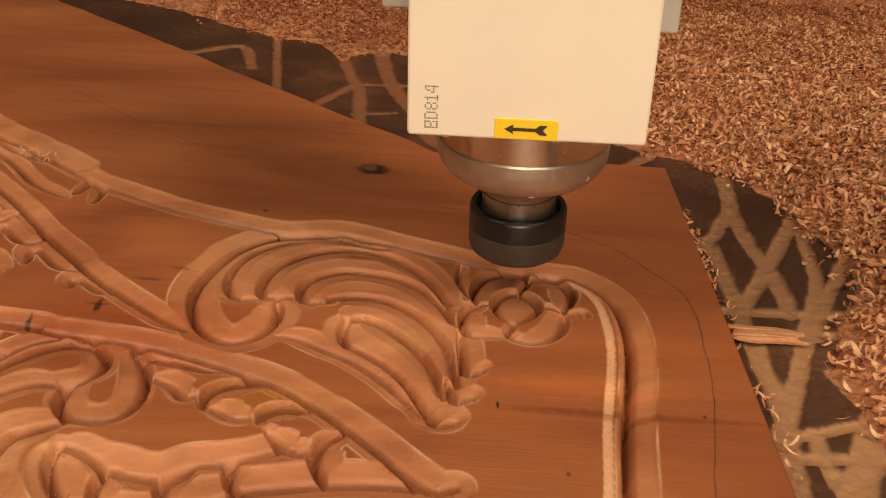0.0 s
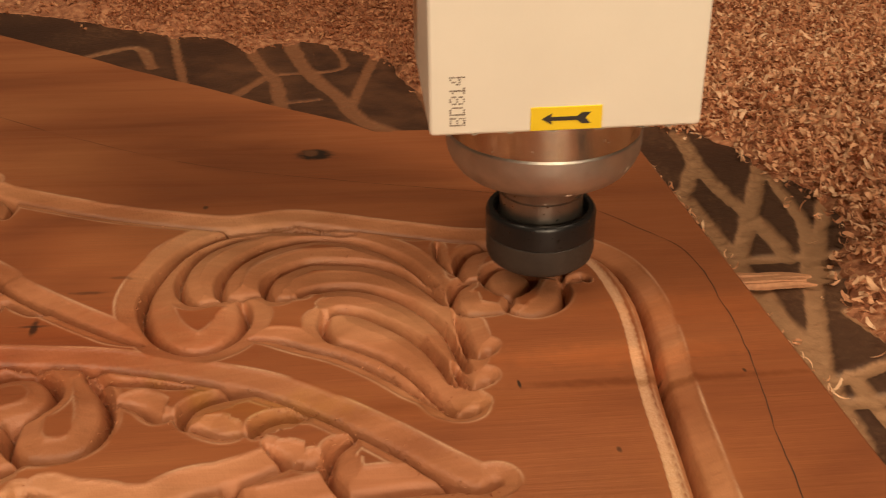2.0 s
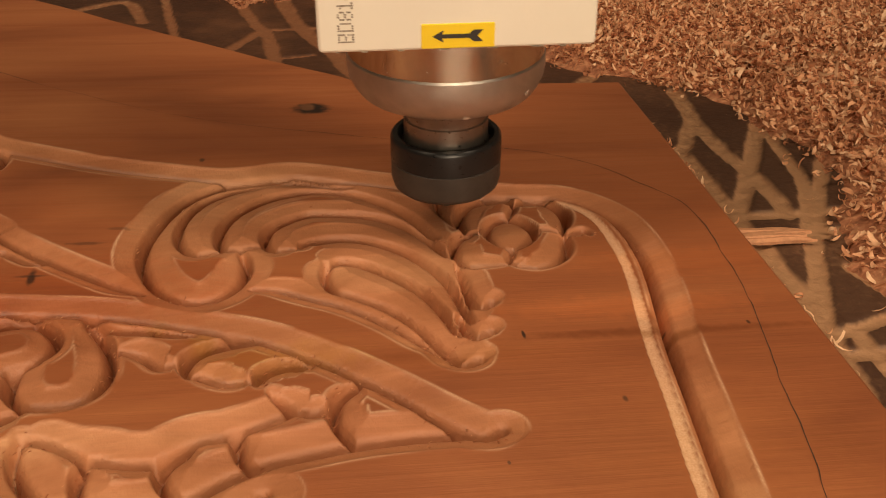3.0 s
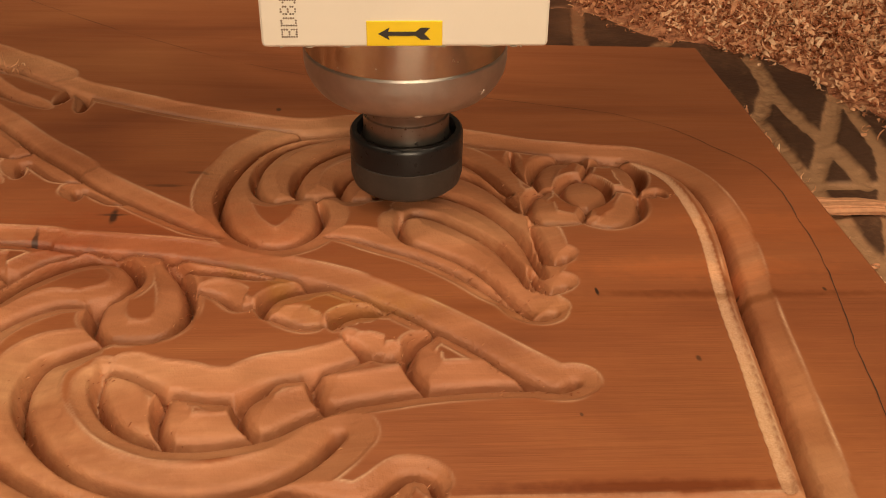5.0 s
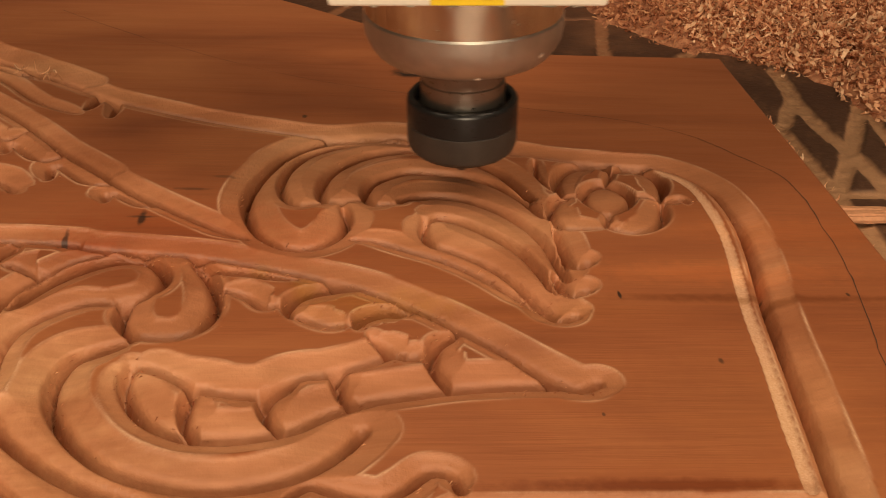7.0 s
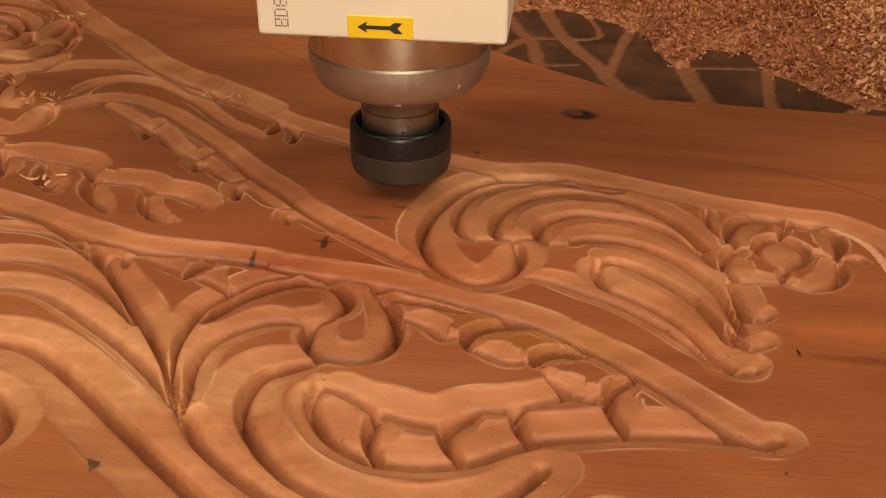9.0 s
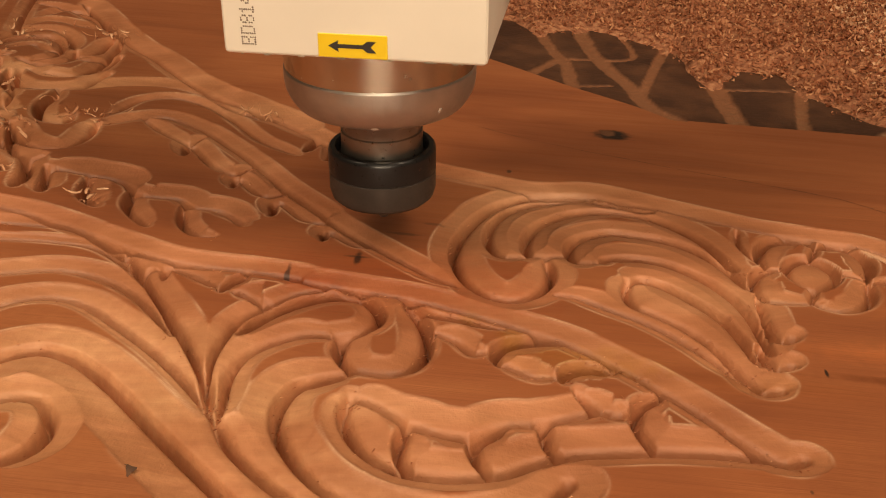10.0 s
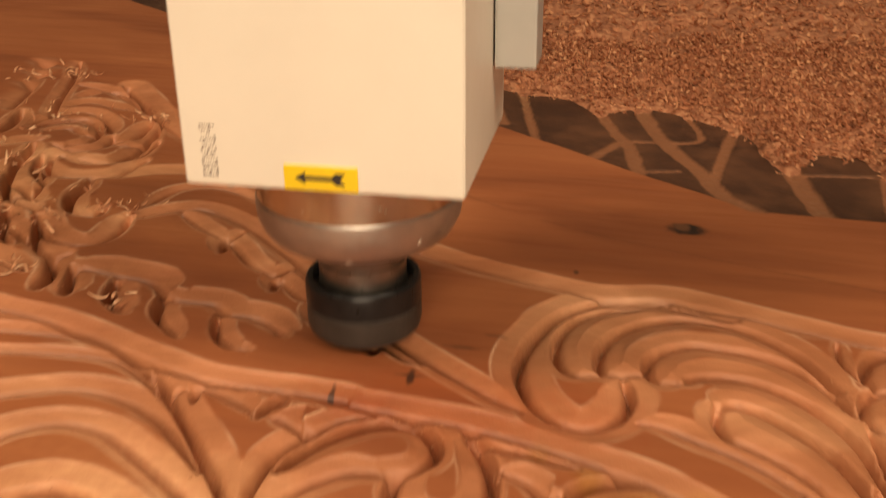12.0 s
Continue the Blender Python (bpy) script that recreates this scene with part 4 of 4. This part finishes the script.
# ---------------------------------------------------------------- the spindle
def router_spindle():
    root = tagged(new("router_spindle"), "cream square router spindle with steel nose and black collet nut", "router spindle")
    w, d = 0.03895, 0.0367
    soft_edges(part("housing", block(-w, w, -d, d, 0.0, 0.30, 0.0016, 3), CREAM, root, "cream powder-coated square housing"))
    flange = [(0.0295, 0.004), (0.0310, 0.0005), (0.0310, -0.0126), (0.0250, -0.0128)]
    flange = soft_edges(part("flange", turned(flange, 128), POLISHED, root, "polished turned steel bearing cover"), 22)
    lower = [(0.0290, -0.0122), (0.0311, -0.0122), (0.0314, -0.0129), (0.0314, -0.0165), (0.0309, -0.0195), (0.0297, -0.0222), (0.0281, -0.0245), (0.0269, -0.0256), (0.0258, -0.0261), (0.0150, -0.0263)]
    soft_edges(part("cover_rim", turned(lower, 128), STEEL, flange, "dull brushed steel lower rim"), 22)
    # bright knocks and a missing flake of plating on the rim
    for way, z, wide, tall in ((-0.72, -0.0205, 0.0009, 0.0013), (-1.44, -0.0250, 0.0013, 0.0007)):
        bm = bmesh.new()
        bmesh.ops.create_icosphere(bm, subdivisions=2, radius=1)
        r = 0.0304 if z > -0.022 else 0.0275
        for v in bm.verts:
            v.co = Vector((v.co.x * wide * (1 + 0.2 * math.sin(9 * v.co.z)), v.co.y * 0.0004, v.co.z * tall))
        bmesh.ops.transform(bm, matrix=Matrix.Rotation(way + math.pi / 2, 4, "Z") @ Matrix.Translation((0, -r + 0.0001, z)) @ Matrix.Rotation(0.45, 4, "X"), verts=bm.verts[:])
        part("knock", bm, BRIGHT_METAL, flange, "bright dent in the steel rim", True)
    nose = [(0.0152, -0.0258), (0.0147, -0.0290), (0.0137, -0.0330), (0.0133, -0.0345), (0.0133, -0.0352), (0.0138, -0.0356), (0.0138, -0.0412), (0.0141, -0.0460)]
    soft_edges(part("spindle_nose", turned(nose), GREY_STEEL, root, "grey steel shaft end"), 30)
    nut = [(0.0150, -0.0440), (0.0153, -0.0420), (0.0160, -0.0411), (0.0175, -0.0411), (0.0181, -0.0418), (0.0183, -0.0428), (0.0183, -0.0496), (0.0180, -0.0499)]
    collet = soft_edges(part("collet_nut", turned(nut), BLACK, root, "black collet nut"), 30)
    band = [(0.0179, -0.0498), (0.0182, -0.0501), (0.0182, -0.0562), (0.0175, -0.0588), (0.0160, -0.0602), (0.0100, -0.0604)]
    soft_edges(part("nut_skirt", turned(band), BLACK_WORN, collet, "dusty dark grey lower ring"), 30)
    bit = [(0.0030, -0.0600), (0.0030, -0.0650), (0.0026, -0.0670), (0.0014, -0.0684), (0.0004, -0.0688)]
    soft_edges(part("cutter", turned(bit, 24), GREY_STEEL, root, "small round-nosed steel cutter"), 40)
    # arrow sticker on the front
    x0, x1, z0, z1 = -0.0104, 0.0101, 0.0005, 0.0076
    y = -d - 0.0003
    sticker = part("sticker", block(x0, x1, y, -d + 0.0004, z0, z1, 0.0002, 1), YELLOW, root, "yellow direction sticker with a black arrow")
    bm = bmesh.new()
    cx, cz = (x0 + x1) / 2, (z0 + z1) / 2
    outline = [(-0.0072, 0), (-0.0040, 0.0018), (-0.0044, 0.0006), (0.0030, 0.0006), (0.0044, 0.0017), (0.0070, 0.0017), (0.0054, 0.0), (0.0070, -0.0017), (0.0044, -0.0017), (0.0030, -0.0006), (-0.0044, -0.0006), (-0.0040, -0.0018)]
    bm.faces.new([bm.verts.new((cx + a, y - 0.00015, cz + b)) for a, b in outline])
    part("arrow", bm, INK, sticker, "black arrow")
    # stamped type code reading upwards
    glyphs = {"B": ("1111", "1001", "1001", "1110", "1001", "1001", "1111"), "D": ("1110", "1001", "1001", "1001", "1001", "1001", "1110"),
              "8": ("0110", "1001", "1001", "0110", "1001", "1001", "0110"), "1": ("010", "110", "010", "010", "010", "010", "111"), "4": ("0011", "0101", "0101", "1001", "1111", "0001", "0001")}
    bm = bmesh.new()
    step, rise, rng = 0.00064, 0.00064, random.Random(6)
    for place, letter in ((0, "B"), (4.7, "D"), (9.4, "8"), (14.1, "1"), (17.8, "4")):
        for row, line in enumerate(glyphs[letter]):
            for col, dot in enumerate(line):
                if dot == "1":
                    r = 0.00031 * rng.uniform(0.85, 1.1)
                    x, z = -0.0330 + row * rise + rng.gauss(0, 0.00003), 0.0032 + (place + col) * step * 1.06
                    bm.faces.new([bm.verts.new((x + r * math.cos(a), -d - 0.00012, z + r * math.sin(a))) for a in (0.4, 1.45, 2.5, 3.54, 4.59, 5.64)])
    part("type_code", bm, PALE_INK, root, "worn brown ink-jet type code")
    # nicked paint along the lower edge
    bm = bmesh.new()
    for _ in range(16):
        x, w0, t0 = rng.uniform(-0.036, 0.036), rng.uniform(0.0003, 0.0013), rng.uniform(0.0002, 0.0004)
        bmesh.ops.create_icosphere(bm, subdivisions=1, radius=1, matrix=Matrix.Translation((x, -d + 0.0008, 0.0)) @ Matrix.Diagonal((w0, 0.0006, t0, 1)))
    part("paint_chips", bm, CHIPPED, root, "grey-brown chipped paint along the lower edge")
    part("mounting_lug", block(-0.0525, -w - 0.0005, 0.0100, 0.0260, 0.0280, 0.30, 0.0008, 2), GREY_PAINT, root, "grey painted metal mounting lug")
    part("mounting_lug", block(w + 0.0005, 0.0518, 0.0100, 0.0260, 0.0232, 0.30, 0.0008, 2), GREY_PAINT, root, "grey painted metal mounting lug")
    return root


SPINDLE = router_spindle()


# ---------------------------------------------------------------- surroundings
def room():
    # unseen shell added round the machine for reflections and bounced light
    for name, b in (("wall_north", (-3.1, 3.1, 3.0, 3.1, -0.9, 2.5)), ("wall_south", (-3.1, 3.1, -3.1, -3.0, -0.9, 2.5)), ("wall_east", (3.0, 3.1, -3.0, 3.0, -0.9, 2.5)), ("wall_west", (-3.1, -3.0, -3.0, 3.0, -0.9, 2.5))):
        tagged(part(name, block(*b), WALL_PAINT), "unseen limewashed wall added round the scene", "wall", kind="structure")
    tagged(part("floor", block(-3.1, 3.1, -3.1, 3.1, -1.0, -0.9), CONCRETE), "unseen concrete floor added under the scene", "floor", kind="structure")
    tagged(part("ceiling", block(-3.1, 3.1, -3.1, 3.1, 2.5, 2.6), WALL_PAINT), "unseen plain ceiling added over the scene", "ceiling", kind="structure")


room()
tagged(part("plank", block(-0.08, 0.9, 0.80, 0.92, -0.012, 0.058, 0.002), PLANK), "orange-brown planed plank lying beyond the shavings", "plank")


SPINDLE_WAY = [
    (0, 0.0143, 0.1178, 0.0804),
    (0.5, 0.0114, 0.1139, 0.0753),
    (1, 0.0379, 0.1134, 0.0695),
    (1.5, 0.0316, 0.1020, 0.0805),
    (2, 0.0260, 0.1060, 0.0699),
    (2.5, 0.0129, 0.0907, 0.0659),
    (3, -0.0061, 0.1121, 0.0769),
    (4.8, -0.0450, 0.1002, 0.0725),
    (5, -0.0451, 0.1026, 0.0665),
    (5.5, -0.0455, 0.1137, 0.0669),
    (6, 0.0000, 0.0814, 0.0660),
    (6.5, -0.0060, 0.1088, 0.0772),
    (8.3, -0.1131, 0.1093, 0.0743),
    (8.5, -0.1109, 0.1110, 0.0670),
    (9, -0.1181, 0.1364, 0.0678),
    (9.5, -0.1253, 0.1146, 0.0649),
    (10, -0.1328, 0.1076, 0.0753),
    (10.5, -0.1321, 0.1039, 0.0633),
    (11, -0.1534, 0.1181, 0.0659),
    (11.5, -0.1576, 0.1160, 0.0772),
    (12, -0.1573, 0.1135, 0.0623),
]


def motions():
    walk(SPINDLE, [(t, pose(x, y, z, 1.82, -2.21, -2.41)) for t, x, y, z in SPINDLE_WAY])


motions()
